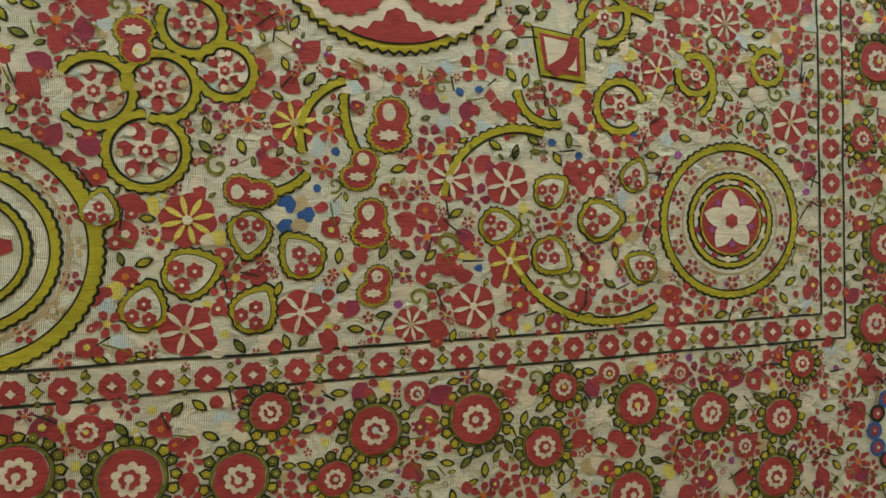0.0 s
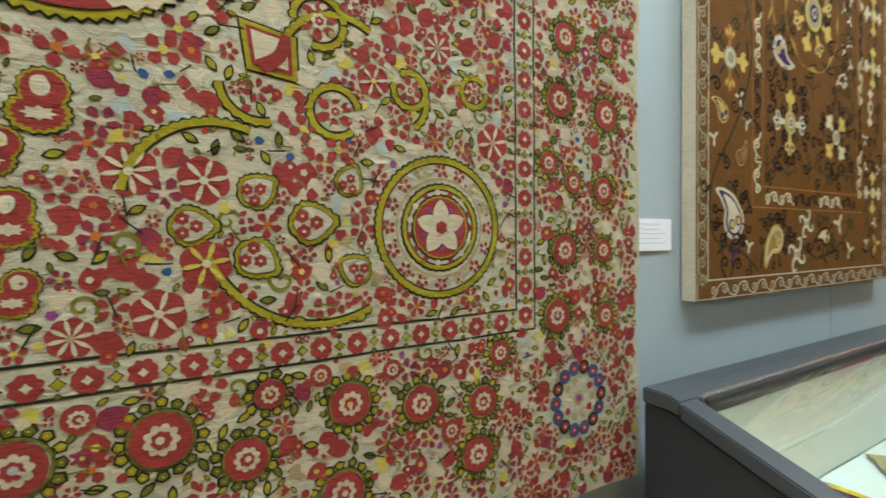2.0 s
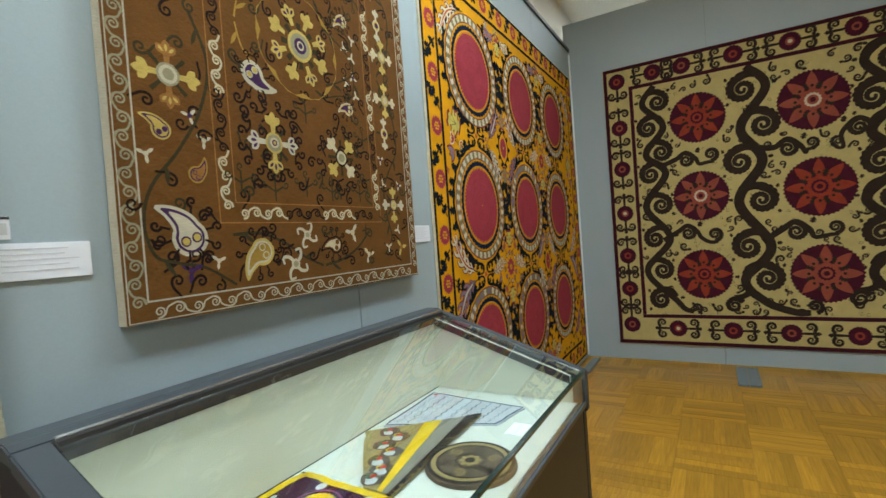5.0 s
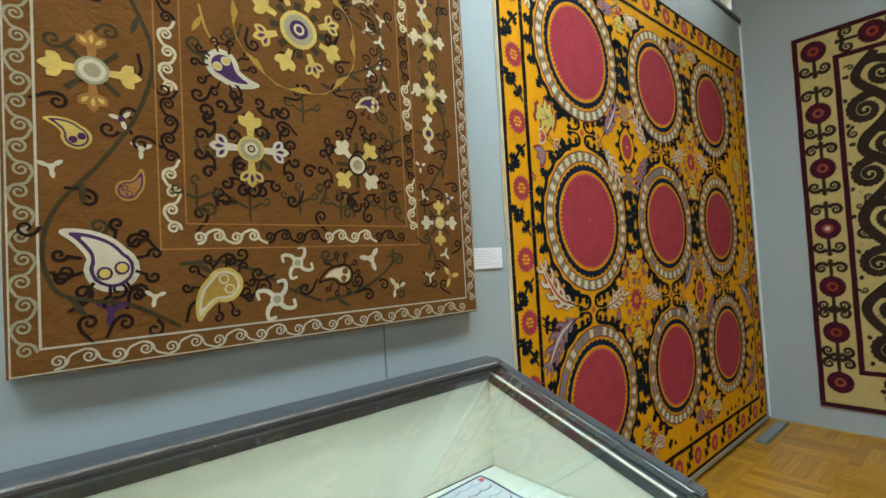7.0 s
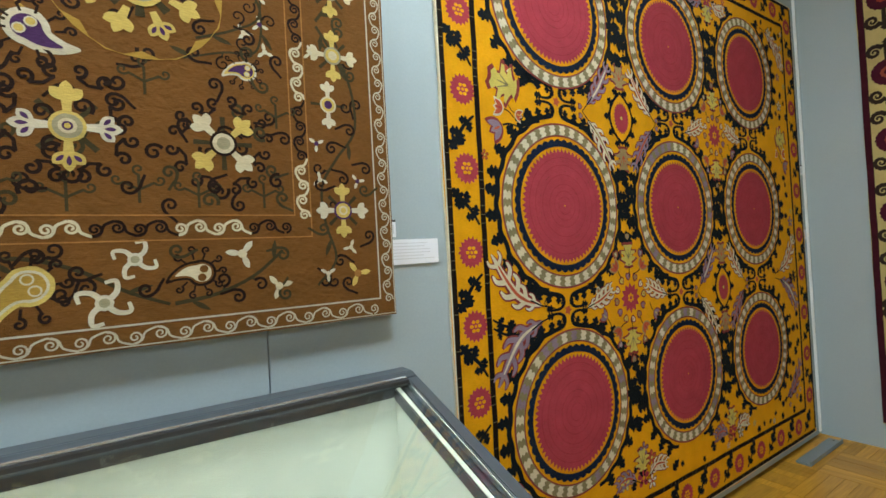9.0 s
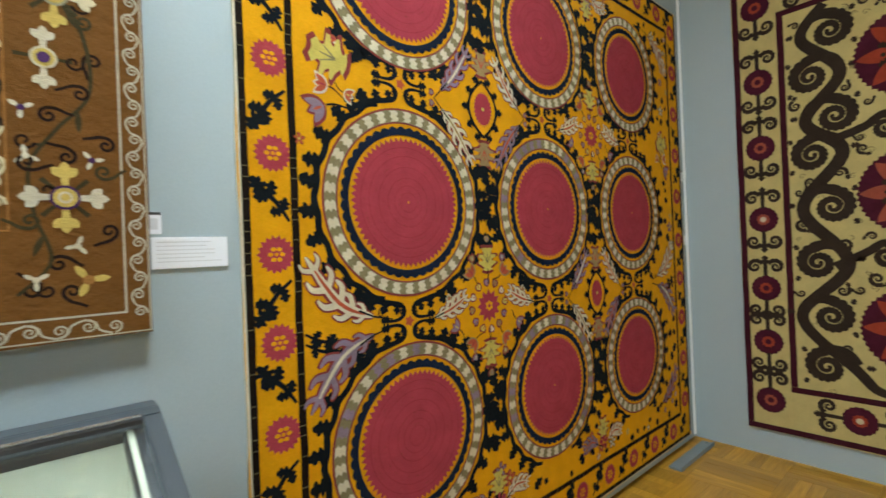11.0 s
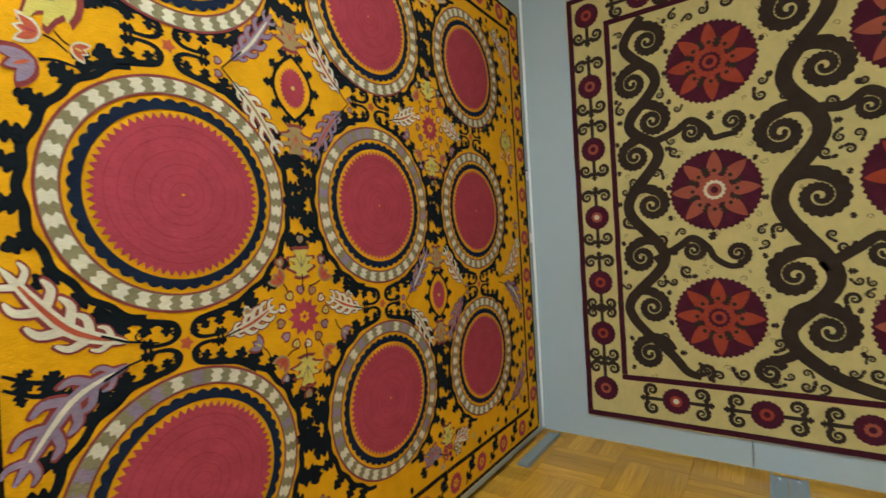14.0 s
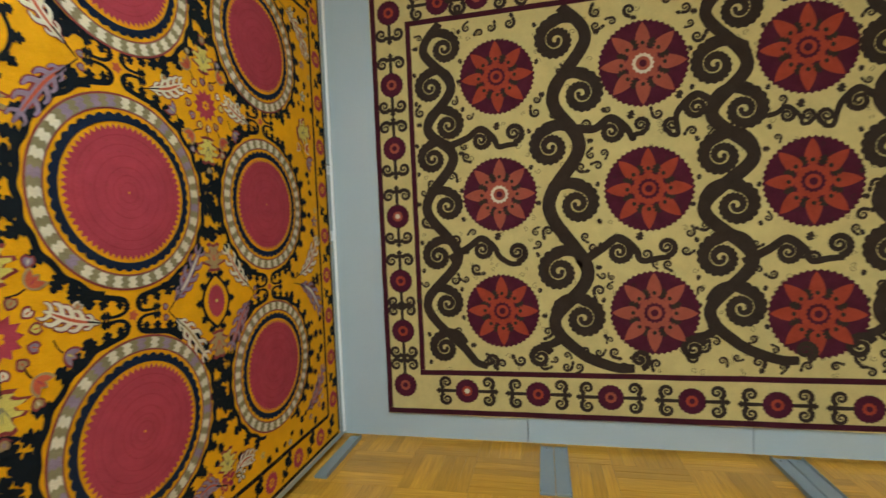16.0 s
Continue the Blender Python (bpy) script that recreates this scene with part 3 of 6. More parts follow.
        trefoil(P, (c1[0] + d * r1 * 1.1, c1[1] + r1 * .7), 1.2, .04, brown, 1)
        P.make("branch", root, "dark brown branch with two curls")
    # small hooks in the open ground
    for k in range(3000):
        c, r = (random.uniform(-.15, 3.2), random.uniform(.52, 2.66)), random.uniform(.026, .05)
        if all(math.hypot(c[0] - h[0], c[1] - h[1]) > h[2] + r * .85 for h in held):
            held.append((c[0], c[1], r))
            P = Patch()
            a, w = random.uniform(0, 6), random.choice((-1, 1))
            curl(P, c, r, a, w, 1.45)
            trefoil(P, at(c, a, r * .9), a - w * 1.1, r * .55, brown, 1)
            P.make("hook", root, "small dark brown hook")
    # fine tendrils in the open ground
    P = Patch()
    for k in range(420):
        u, v = random.uniform(-.16, 3.2), random.uniform(.5, 2.66)
        stroke(P, spiral((u, v), random.uniform(.010, .022), 1.2, random.uniform(0, 6), random.choice((-1, 1)), 12), .003, .002, brown, 1)
    tagged(P.make("tendril_ground", root, "fine brown tendrils"), kind="stuff")
    # border: discs with facing pairs of curls
    def station(c, along, sides=(-1, 1)):
        P = Patch()
        disc(P, c, .080, plum, 1, teeth=18, depth=.07)
        disc(P, c, .036, rust if random.random() < .6 else rose, 2, teeth=10, depth=.15)
        disc(P, c, .017, white if random.random() < .15 else plum, 3, n=9)
        P.make("border_disc", root, "plum and rust border disc")
        for s in sides:
            Q = Patch()
            m = (c[0] + along[0] * s * .15, c[1] + along[1] * s * .15)
            for q in (-1, 1):
                e = (m[0] - along[1] * q * .055 - along[0] * s * .016, m[1] + along[0] * q * .055 - along[1] * s * .016)
                inward = math.atan2(-along[0] * q, along[1] * q)
                w = 1 if (along[1] * q) * (along[1] * s) - (-along[0] * q) * (along[0] * s) > 0 else -1
                curl(Q, e, .056, inward + w * .4, w, 1.5)
            stroke(Q, [(c[0] + along[0] * s * .07, c[1] + along[1] * s * .07), (m[0] + along[0] * s * .012, m[1] + along[1] * s * .012)], .02, .024, brown, 1)
            trefoil(Q, (m[0] + along[0] * s * .01, m[1] + along[1] * s * .01), math.atan2(along[1] * s, along[0] * s), .036, brown, 1)
            Q.make("border_curl", root, "dark brown facing curls")
    for v in (.385, .745, 1.076, 1.50, 1.942, 2.35, 2.81):
        station((-.325, v), (0, 1), (1,) if v < .4 else (-1,) if v > 2.8 else (-1, 1))
    for k, u in enumerate((.087, .536, .965, 1.415, 1.858, 2.30, 2.75, 3.2)):
        station((u, .356 - k * .007), (1, 0))
    for u in (.0, .25, .66, 1.07, 1.5, 1.93, 2.36, 2.8):
        station((u, 2.83), (1, 0))

vine_hanging()


# ---- long wall: yellow hanging with nine red discs ----
def disc_hanging():
    random.seed(5)
    gold = thread("golden_yellow_cotton", (0.78, 0.37, 0.007), .12)
    red = thread("crimson_thread", (0.39, 0.050, 0.072), .14, .8)
    crimson = thread("deep_crimson_stitch", (0.315, 0.036, 0.052), .2, 1.9)
    black = thread("blue_black_thread", (0.006, 0.009, 0.012), .3, .5)
    navy = thread("navy_thread", (0.008, 0.015, 0.034), .3, 1.1)
    bark = thread("brown_black_braid", (0.012, 0.008, 0.006), .4)
    olive = thread("olive_grey_thread", (0.25, 0.22, 0.12), .2)
    white = thread("ivory_thread", (0.68, 0.62, 0.47), .15, .3)
    lilac = thread("grey_lilac_thread", (0.27, 0.20, 0.27), .25, .7)
    straw = thread("pale_yellow_thread", (0.62, 0.52, 0.13), .2)
    coral = thread("coral_thread", (0.52, 0.11, 0.055), .2)
    tan = thread("tan_thread", (0.36, 0.25, 0.12), .2)
    wine = thread("wine_outline_thread", (0.26, 0.05, 0.045), .2)
    root = hanging("textile_hanging", "golden yellow hanging with nine large crimson discs and black leaves", "wall hanging", pose(0, .77, 0, 90, 0, 0))
    U0, U1, V0, V1 = 2.780, 5.665, .075, 2.93
    slab(root, "ground_cloth", U0, U1, V0, V1, .012, gold, "golden yellow cotton ground", .006, white)
    iu0, iu1, iv0, iv1 = 2.936, 5.51, .255, 2.77
    P = Patch()
    def braid(a, b, w):
        n = int(math.hypot(b[0] - a[0], b[1] - a[1]) / .03)
        pts = [(a[0] + (b[0] - a[0]) * k / n + .003 * noise.noise((k * .3, a[0], 1)), a[1] + (b[1] - a[1]) * k / n + .003 * noise.noise((k * .3, a[1], 2))) for k in range(n + 1)]
        stroke(P, pts, w, w, bark, 1, lobes=n, depth=.12)
        for p in pts:
            if random.random() < .4:
                dx, dy = (w * .4, .001) if abs(b[0] - a[0]) < .1 else (.001, w * .4)
                P.poly([(p[0] - dx, p[1] - dy), (p[0] + dx, p[1] - dy), (p[0] + dx, p[1] + dy), (p[0] - dx, p[1] + dy)], olive, 2)
    for a, b in (((U0 + .016, V0 + .03), (U0 + .016, V1 - .02)), ((U1 - .016, V0 + .03), (U1 - .016, V1 - .02)), ((U0 + .03, V0 + .016), (U1 - .03, V0 + .016)), ((U0 + .03, V1 - .016), (U1 - .03, V1 - .016)),
                 ((iu0, iv0), (iu0, iv1)), ((iu1, iv0), (iu1, iv1)), ((iu0, iv0), (iu1, iv0)), ((iu0, iv1), (iu1, iv1))):
        braid(a, b, .026)
    P.make("braid", root, "brown-black couched braid lines")
    P = Patch()
    edge_band(P, U0 + .001, U1 - .001, V0 + .001, V1 - .001, .006, white, 1)
    P.make("piping", root, "ivory edge piping")

    def border_rosette(c):
        P = Patch()
        disc(P, c, .056, red, 1, teeth=18, depth=.2, wob=.02)
        for k in range(6):
            a = k * TAU / 6
            disc(P, at(c, a, .017), .0085, gold, 2, n=8, ry=.0065)
        disc(P, c, .006, gold, 2, n=7)
        P.make("border_rosette", root, "crimson serrated rosette")
    def border_sprig(a, b):
        P = Patch()
        oak_sprig(P, a, b, .054, black, 1)
        P.make("border_sprig", root, "black lobed leaf sprig")
    vs = [.61, .882, 1.143, 1.396, 1.686, 1.959, 2.235, 2.51, 2.78]
    vs = [.335] + vs
    for k, v in enumerate(vs):
        border_rosette((2.876, v))
        border_rosette((5.585, v))
        if k + 1 < len(vs):
            m = (v + vs[k + 1]) / 2
            s = 1 if k % 2 else -1
            border_sprig((2.918, m + s * .05), (2.835, m - s * .045))
            border_sprig((5.54, m - s * .05), (5.63, m + s * .045))
    for k in range(10):
        u = 3.05 + k * .26
        for v in (.17, 2.85):
            border_rosette((u, v))
            border_sprig((u + .09, v - .05), (u + .165, v + .045))

    def big_disc(c, r, lilac_checks):
        P = Patch()
        for mid in (0, math.pi):
            arc = [at(c, mid + q * .04, r * (1.015 + .012 * math.cos(q * .9))) for q in range(-31, 32)]
            stroke(P, arc, r * .045, r * .045, black, 1, mid=r * .085)
        n = 10
        for mid in (0, math.pi):
            for k in range(n):
                a = mid + (k - (n - 1) / 2) * .235 + random.uniform(-.03, .03)
                trefoil(P, at(c, a, r * 1.03), a + random.uniform(-.25, .25), .044, black, 1)
        P.make("leaf_wreath", root, "black leafy wreath")
        P = Patch()
        ring(P, c, r * .935, r * .955, wine, 2, 72)
        ring(P, c, r * .815, r * .935, olive, 2, 72)
        ring(P, c, r * .80, r * .815, wine, 2, 72)
        m = 34
        for k in range(m):
            a0 = TAU * k / m
            da = TAU / m * .52
            mat = white if not (lilac_checks and random.random() < .3) else lilac
            r0, r1 = r * .822, r * .93
            mid = (r0 + r1) / 2
            j = da * .32
            P.poly([at(c, a0 + j, r0), at(c, a0 + da + j, r0), at(c, a0 + da, (r0 + mid) / 2), at(c, a0 + da + j, mid), at(c, a0 + da, (r1 + mid) / 2), at(c, a0 + da + j, r1), at(c, a0 + j, r1),
                    at(c, a0, (r1 + mid) / 2), at(c, a0 + j, mid), at(c, a0, (r0 + mid) / 2)], mat, 3)
        P.make("chequer_ring", root, "olive and ivory chequered ring")
        P = Patch()
        ring(P, c, r * .685, r * .775, navy, 2, teeth=44, depth=.035, inward=False)
        P.make("navy_ring", root, "navy scalloped ring")
        P = Patch()
        disc(P, c, r * .665, red, 3, teeth=64, depth=.075)
        for q in (.10, .17, .25, .36, .47, .56):
            ring(P, c, r * q - .0014, r * q + .0014, crimson, 4, 40)
        # stitched whorls show as faint rings and dashes
        for q in (.12, .24, .40, .52):
            for k in range(int(60 * q) + 8):
                if random.random() < .45:
                    a = random.uniform(0, TAU)
                    b = at(c, a, r * q)
                    petal(P, b, a + math.pi / 2, .013, .0022, wine, 4)
        if random.random() < .6:
            disc(P, c, r * .012, gold, 4, n=8)
        P.make("red_disc", root, "crimson disc with sawtooth edge")

    cols, rows = (3.351, 4.159, 4.962), (2.362, 1.562, .742)
    for i, u in enumerate(cols):
        for j, v in enumerate(rows):
            big_disc((u, v), .345, (i, j) in ((1, 1), (1, 2), (0, 2)))

    # knots of leafy scrolls above and below the discs
    def knot(c, turn=0.0):
        P = Patch()
        for sx in (-1, 1):
            for sy in (-1, 1):
                pts = smooth([(c[0] + sx * .095, c[1] + sy * .008), (c[0] + sx * .045, c[1] + sy * .010), (c[0] + sx * .020, c[1] + sy * .030), (c[0] + sx * .032, c[1] + sy * .058), (c[0] + sx * .085, c[1] + sy * .072), (c[0] + sx * .15, c[1] + sy * .088), (c[0] + sx * .21, c[1] + sy * .128)], 6)
                stroke(P, pts, .008, .017, black, 1, mid=.022)
                for t, g in ((.42, .024), (.56, .030), (.70, .034), (.84, .038), (.97, .040)):
                    p = pts[int(t * (len(pts) - 1))]
                    trefoil(P, p, -sy * 1.3 + (0 if sx > 0 else math.pi) * 0 + (sx < 0) * (-sy) * .5 + random.uniform(-.2, .2), g, black, 1)
                trefoil(P, (c[0] + sx * .085, c[1] + sy * .014), 0 if sx > 0 else math.pi, .028, black, 1)
        disc(P, c, .021, coral, 2, teeth=5, depth=.4)
        P.make("leaf_knot", root, "black leafy scroll knot")
    for u in cols:
        for v in ((rows[0] + rows[1]) / 2 + .015, (rows[1] + rows[2]) / 2 - .005):
            knot((u - .015, v))
    # leaf columns between neighbouring discs
    for a in (0, 1):
        for v in rows:
            P = Patch()
            m = (cols[a] + cols[a + 1]) / 2 - .005
            for k in range(5):
                w = v - .14 + k * .07
                trefoil(P, (m, w), 0 if k % 2 else math.pi, .06, black, 1)
                trefoil(P, (m, w + .02), math.pi / 2 if k % 2 else -math.pi / 2, .05, black, 1)
            P.make("leaf_column", root, "black leaves between two discs")

    feathers = ((wine, white, coral), (wine, lilac, coral), (wine, white, tan), (wine, lilac, white), (wine, white, red), (wine, tan, straw))

    def spray(a, b, c, mats, w=.05):
        """A feathery leaf on a dark stem, from its foot over a bend to its tip."""
        P = Patch()
        acanthus(P, [a, b, c], w, mats, 1)
        stroke(P, [at(a, math.atan2(a[1] - b[1], a[0] - b[0]), .05), a, ((a[0] + b[0]) / 2, (a[1] + b[1]) / 2)], .004, .006, black, 4)
        P.make("feather_leaf", root, "outlined feathery leaf in pale threads")

    def palmette(c, ang, s, mats):
        """A many-lobed flower head: outline, body and veins."""
        P = Patch()
        ca, sa = math.cos(ang), math.sin(ang)
        side = [(0, .10), (.06, .34), (.16, .20), (.26, .36), (.34, .62), (.42, .50), (.44, .28), (.54, .34), (.62, .60), (.74, .52), (.70, .26), (.82, .22), (.98, .34), (1.06, .18), (1.0, .06)]
        side = [(x * random.uniform(.96, 1.04), y * random.uniform(.9, 1.1)) for x, y in side]
        for lay, (g, mt) in enumerate(((1.0, mats[0]), (.80, mats[1]))):
            pts = [(.5 + (x - .5) * g, y * g) for x, y in side]
            pts = pts + [(x, -y) for x, y in reversed(pts)]
            P.poly([(c[0] + s * (x * ca - y * sa), c[1] + s * (x * sa + y * ca)) for x, y in pts], mt, 1 + lay)
        for d in (-.5, 0, .5):
            p = at(c, ang, s * .38)
            stroke(P, [p, at(p, ang + d, s * .36)], s * .05, s * .02, mats[2], 3)
        P.make("palmette", root, "lobed flower head in pale yellow or tan thread")

    def tulip(c, ang, s, mats):
        """A cup of three petals on a curved stem."""
        P = Patch()
        stroke(P, smooth([at(c, ang + 2.7, s * .9), at(c, ang + 2.9, s * .4), c], 4), s * .07, s * .09, black, 1)
        for lay, g in ((2, 1.0), (3, .68)):
            mt = mats[lay - 2]
            for d in (-.62, 0, .62):
                P.poly(petal_pts(at(c, ang, s * (.04 if lay == 2 else .12)), ang + d, s * (1.0 if d else .85) * (1 if lay == 2 else .78), s * .46 * g, .45, 6), mt, lay)
        petal(P, at(c, ang, s * .2), ang, s * .4, s * .1, mats[2], 4)
        P.make("tulip", root, "outlined tulip blossom in coral or lilac thread")

    def bud(c, ang, s, mats):
        P = Patch()
        for lay, g in ((1, 1.0), (2, .66)):
            mt = mats[lay - 1]
            for w in (-.28, .28):
                P.poly(petal_pts(at(c, ang, -s * .5 * g), ang + w, s * g, s * .62 * g, .62, 6), mt, lay)
        petal(P, at(c, ang, -s * .2), ang, s * .4, s * .12, mats[2], 3)
        P.make("bud", root, "small heart-shaped bud with an outline")

    def blossom(c, s, mats):
        P = Patch()
        for k in range(5):
            a = k * TAU / 5 + .3
            petal(P, c, a, s, s * .55, mats[0], 1, .7)
            petal(P, at(c, a, s * .1), a, s * .75, s * .34, mats[1], 2, .7)
        disc(P, c, s * .2, mats[2], 3, n=8)
        P.make("blossom", root, "small five-petalled blossom")

    def oval(c):
        P = Patch()
        P.poly(petal_pts((c[0], c[1] - .122), math.pi / 2, .244, .172, .5, 10), black, 1)
        P.poly(petal_pts((c[0], c[1] - .106), math.pi / 2, .212, .146, .5, 10), gold, 2)
        disc(P, c, .054, red, 3, teeth=26, depth=.16, ry=.074)
        disc(P, c, .008, straw, 4, n=8)
        for sx in (-1, 1):
            for q in (-.058, 0, .058):
                trefoil(P, (c[0] + sx * (.078 - abs(q) * .35), c[1] + q), (0 if sx > 0 else math.pi) + sx * q * 9, .032, black, 1)
        for sy in (-1, 1):
            for q in (-.35, .35):
                trefoil(P, (c[0] + q * .05, c[1] + sy * .112), sy * math.pi / 2 - sy * q * 4, .030, black, 1)
        P.make("oval_medallion", root, "crimson oval in a black pointed frame")
        for sy in (-1, 1):
            palmette((c[0], c[1] + sy * .125), sy * math.pi / 2, .115, (wine, tan, coral))
        for sx, sy, m in ((1, 1, 0), (1, -1, 1), (-1, 1, 3), (-1, -1, 2)):
            spray((c[0] + sx * .225, c[1] + sy * .035), (c[0] + sx * .155, c[1] + sy * .105), (c[0] + sx * .068, c[1] + sy * .235), feathers[m], .040)
            bud((c[0] + sx * .27, c[1] - sy * .02), (0 if sx > 0 else math.pi), .030, (wine, lilac, tan))

    def star(c):
        P = Patch()
        disc(P, c, .068, red, 2, teeth=12, depth=.30)
        disc(P, c, .022, gold, 3, teeth=6, depth=.35, scallop=True)
        disc(P, c, .008, red, 4, n=8)
        P.make("star_flower", root, "crimson star flower")
        shades = (straw, white, tan, lilac)
        for k in range(12):
            a = k * TAU / 12 + .1
            bud(at(c, a, .096), a, .040, (wine, shades[k % 4], coral))
        for sy in (-1, 1):
            P = Patch()
            stroke(P, [(c[0], c[1] + sy * .09), (c[0], c[1] + sy * .15)], .005, .005, black, 3)
            P.make("stem", root, "thin dark stem")
            palmette((c[0], c[1] + sy * .130), sy * math.pi / 2, .115, (wine, straw, olive))
            bud((c[0], c[1] + sy * .272), sy * math.pi / 2, .045, (wine, tan, lilac))
            for sx in (-1, 1):
                tulip((c[0] + sx * .078, c[1] + sy * .122), sy * (math.pi / 2 - sx * .8), .060, (tan, coral, red))
                bud((c[0] + sx * .088, c[1] + sy * .195), sy * (math.pi / 2 - sx * .3), .042, (wine, lilac if sx * sy > 0 else tan, white))
                tulip((c[0] + sx * .165, c[1] - sx * sy * sx * .075), sy * -.6 + (0 if sx > 0 else math.pi), .055, (wine, lilac, straw)) if sy > 0 else bud((c[0] + sx * .215, c[1] + .05), .8, .035, (white, tan, coral))
        for sx in (-1, 1):
            spray((c[0] + sx * .285, c[1] - .012), (c[0] + sx * .20, c[1] + .012), (c[0] + sx * .118, c[1] + .055), feathers[0], .038)

    oval((3.748, 1.958))
    star((3.740, 1.157))
    star((4.558, 1.958))
    oval((4.553, 1.135))
    # half motifs along the edges
    for u, sgn in ((2.965, 1), (5.48, -1)):
        out = math.pi if sgn > 0 else 0
        palmette((u + sgn * .175, 1.99), out - sgn * .25, .150, (wine, straw, olive))
        tulip((u + sgn * .095, 1.915), out - sgn * .1, .060, (white, coral, red))
        tulip((u + sgn * .145, 1.905), out + math.pi * .9, .045, (white, coral, straw))
        tulip((u + sgn * .085, 1.855), out + sgn * .45, .085, (wine, lilac, coral))
        bud((u + sgn * .115, 2.07), out, .040, (white, coral, red))
        for v, up, mats, w in ((1.15, 1, feathers[0], .052), (1.15, -1, feathers[3], .052), (2.70, -1, feathers[0], .044), (.36, 1, feathers[1], .044)):
            P = Patch()
            acanthus(P, [(u + sgn * .225, v + up * .030), (u + sgn * .105, v + up * .085), (u - sgn * .004, v + up * .235)], w, mats, 1)
            stroke(P, [(u + sgn * .30, v + up * .012), (u + sgn * .225, v + up * .030), (u + sgn * .17, v + up * .055)], .005, .007, black, 4)
            P.make("feather_leaf", root, "outlined feathery leaf in pale threads")
        P = Patch()
        stroke(P, spiral((u + sgn * .255, 1.185), .016, 1.4, 0, sgn, 16), .005, .003, black, 1)
        P.make("tendril", root, "small dark curled tendril")
        for v in (1.135, 1.105):
            P = Patch()
            oak_sprig(P, (u - sgn * .012, v + .02), (u + sgn * .085, v - .02), .042, black, 1)
            P.make("leaf_sprig", root, "black lobed leaf sprig")
    held = [(u, v, .405) for u in cols for v in rows] + [(u, v, q) for u in (3.745, 4.556) for v in (1.963, 1.15) for q in (.235,)] + [(u - .015 + q, v, .06) for u in cols for v in (1.977, 1.147) for q in (-.1, 0, .1)] + [(u, v, .17) for u in (3.05, 5.39) for v in (1.96, 1.2, 1.08)]
    for k in range(2600):
        c, r = (random.uniform(2.95, 5.49), random.uniform(.29, 2.74)), random.choice((.02, .028, .036))
        if all(math.hypot(c[0] - h[0], c[1] - h[1]) > h[2] + r * .75 for h in held):
            held.append((c[0], c[1], r))
            a = random.uniform(0, TAU)
            if random.random() < .6:
                P = Patch()
                trefoil(P, at(c, a, -r * .6), a, r * 1.25, black, 1)
                P.make("leaf", root, "small black lobed leaf")
            else:
                blossom(c, r * 1.05, random.choice(((wine, white, coral), (wine, lilac, straw), (tan, straw, coral), (wine, coral, straw), (black, white, tan))))
    for u in ((cols[0] + cols[1]) / 2, (cols[1] + cols[2]) / 2):
        for v, s in ((.355, 1), (2.70, -1)):
            for sx in (-1, 1):
                spray((u + sx * .05, v), (u + sx * .11, v + s * .03), (u + sx * .19, v + s * .015), feathers[0 if sx > 0 else 1], .036)
            palmette((u, v + s * .02), s * math.pi / 2, .11, (wine, straw, olive))
            blossom((u, v), .045, (red, red, gold))

disc_hanging()


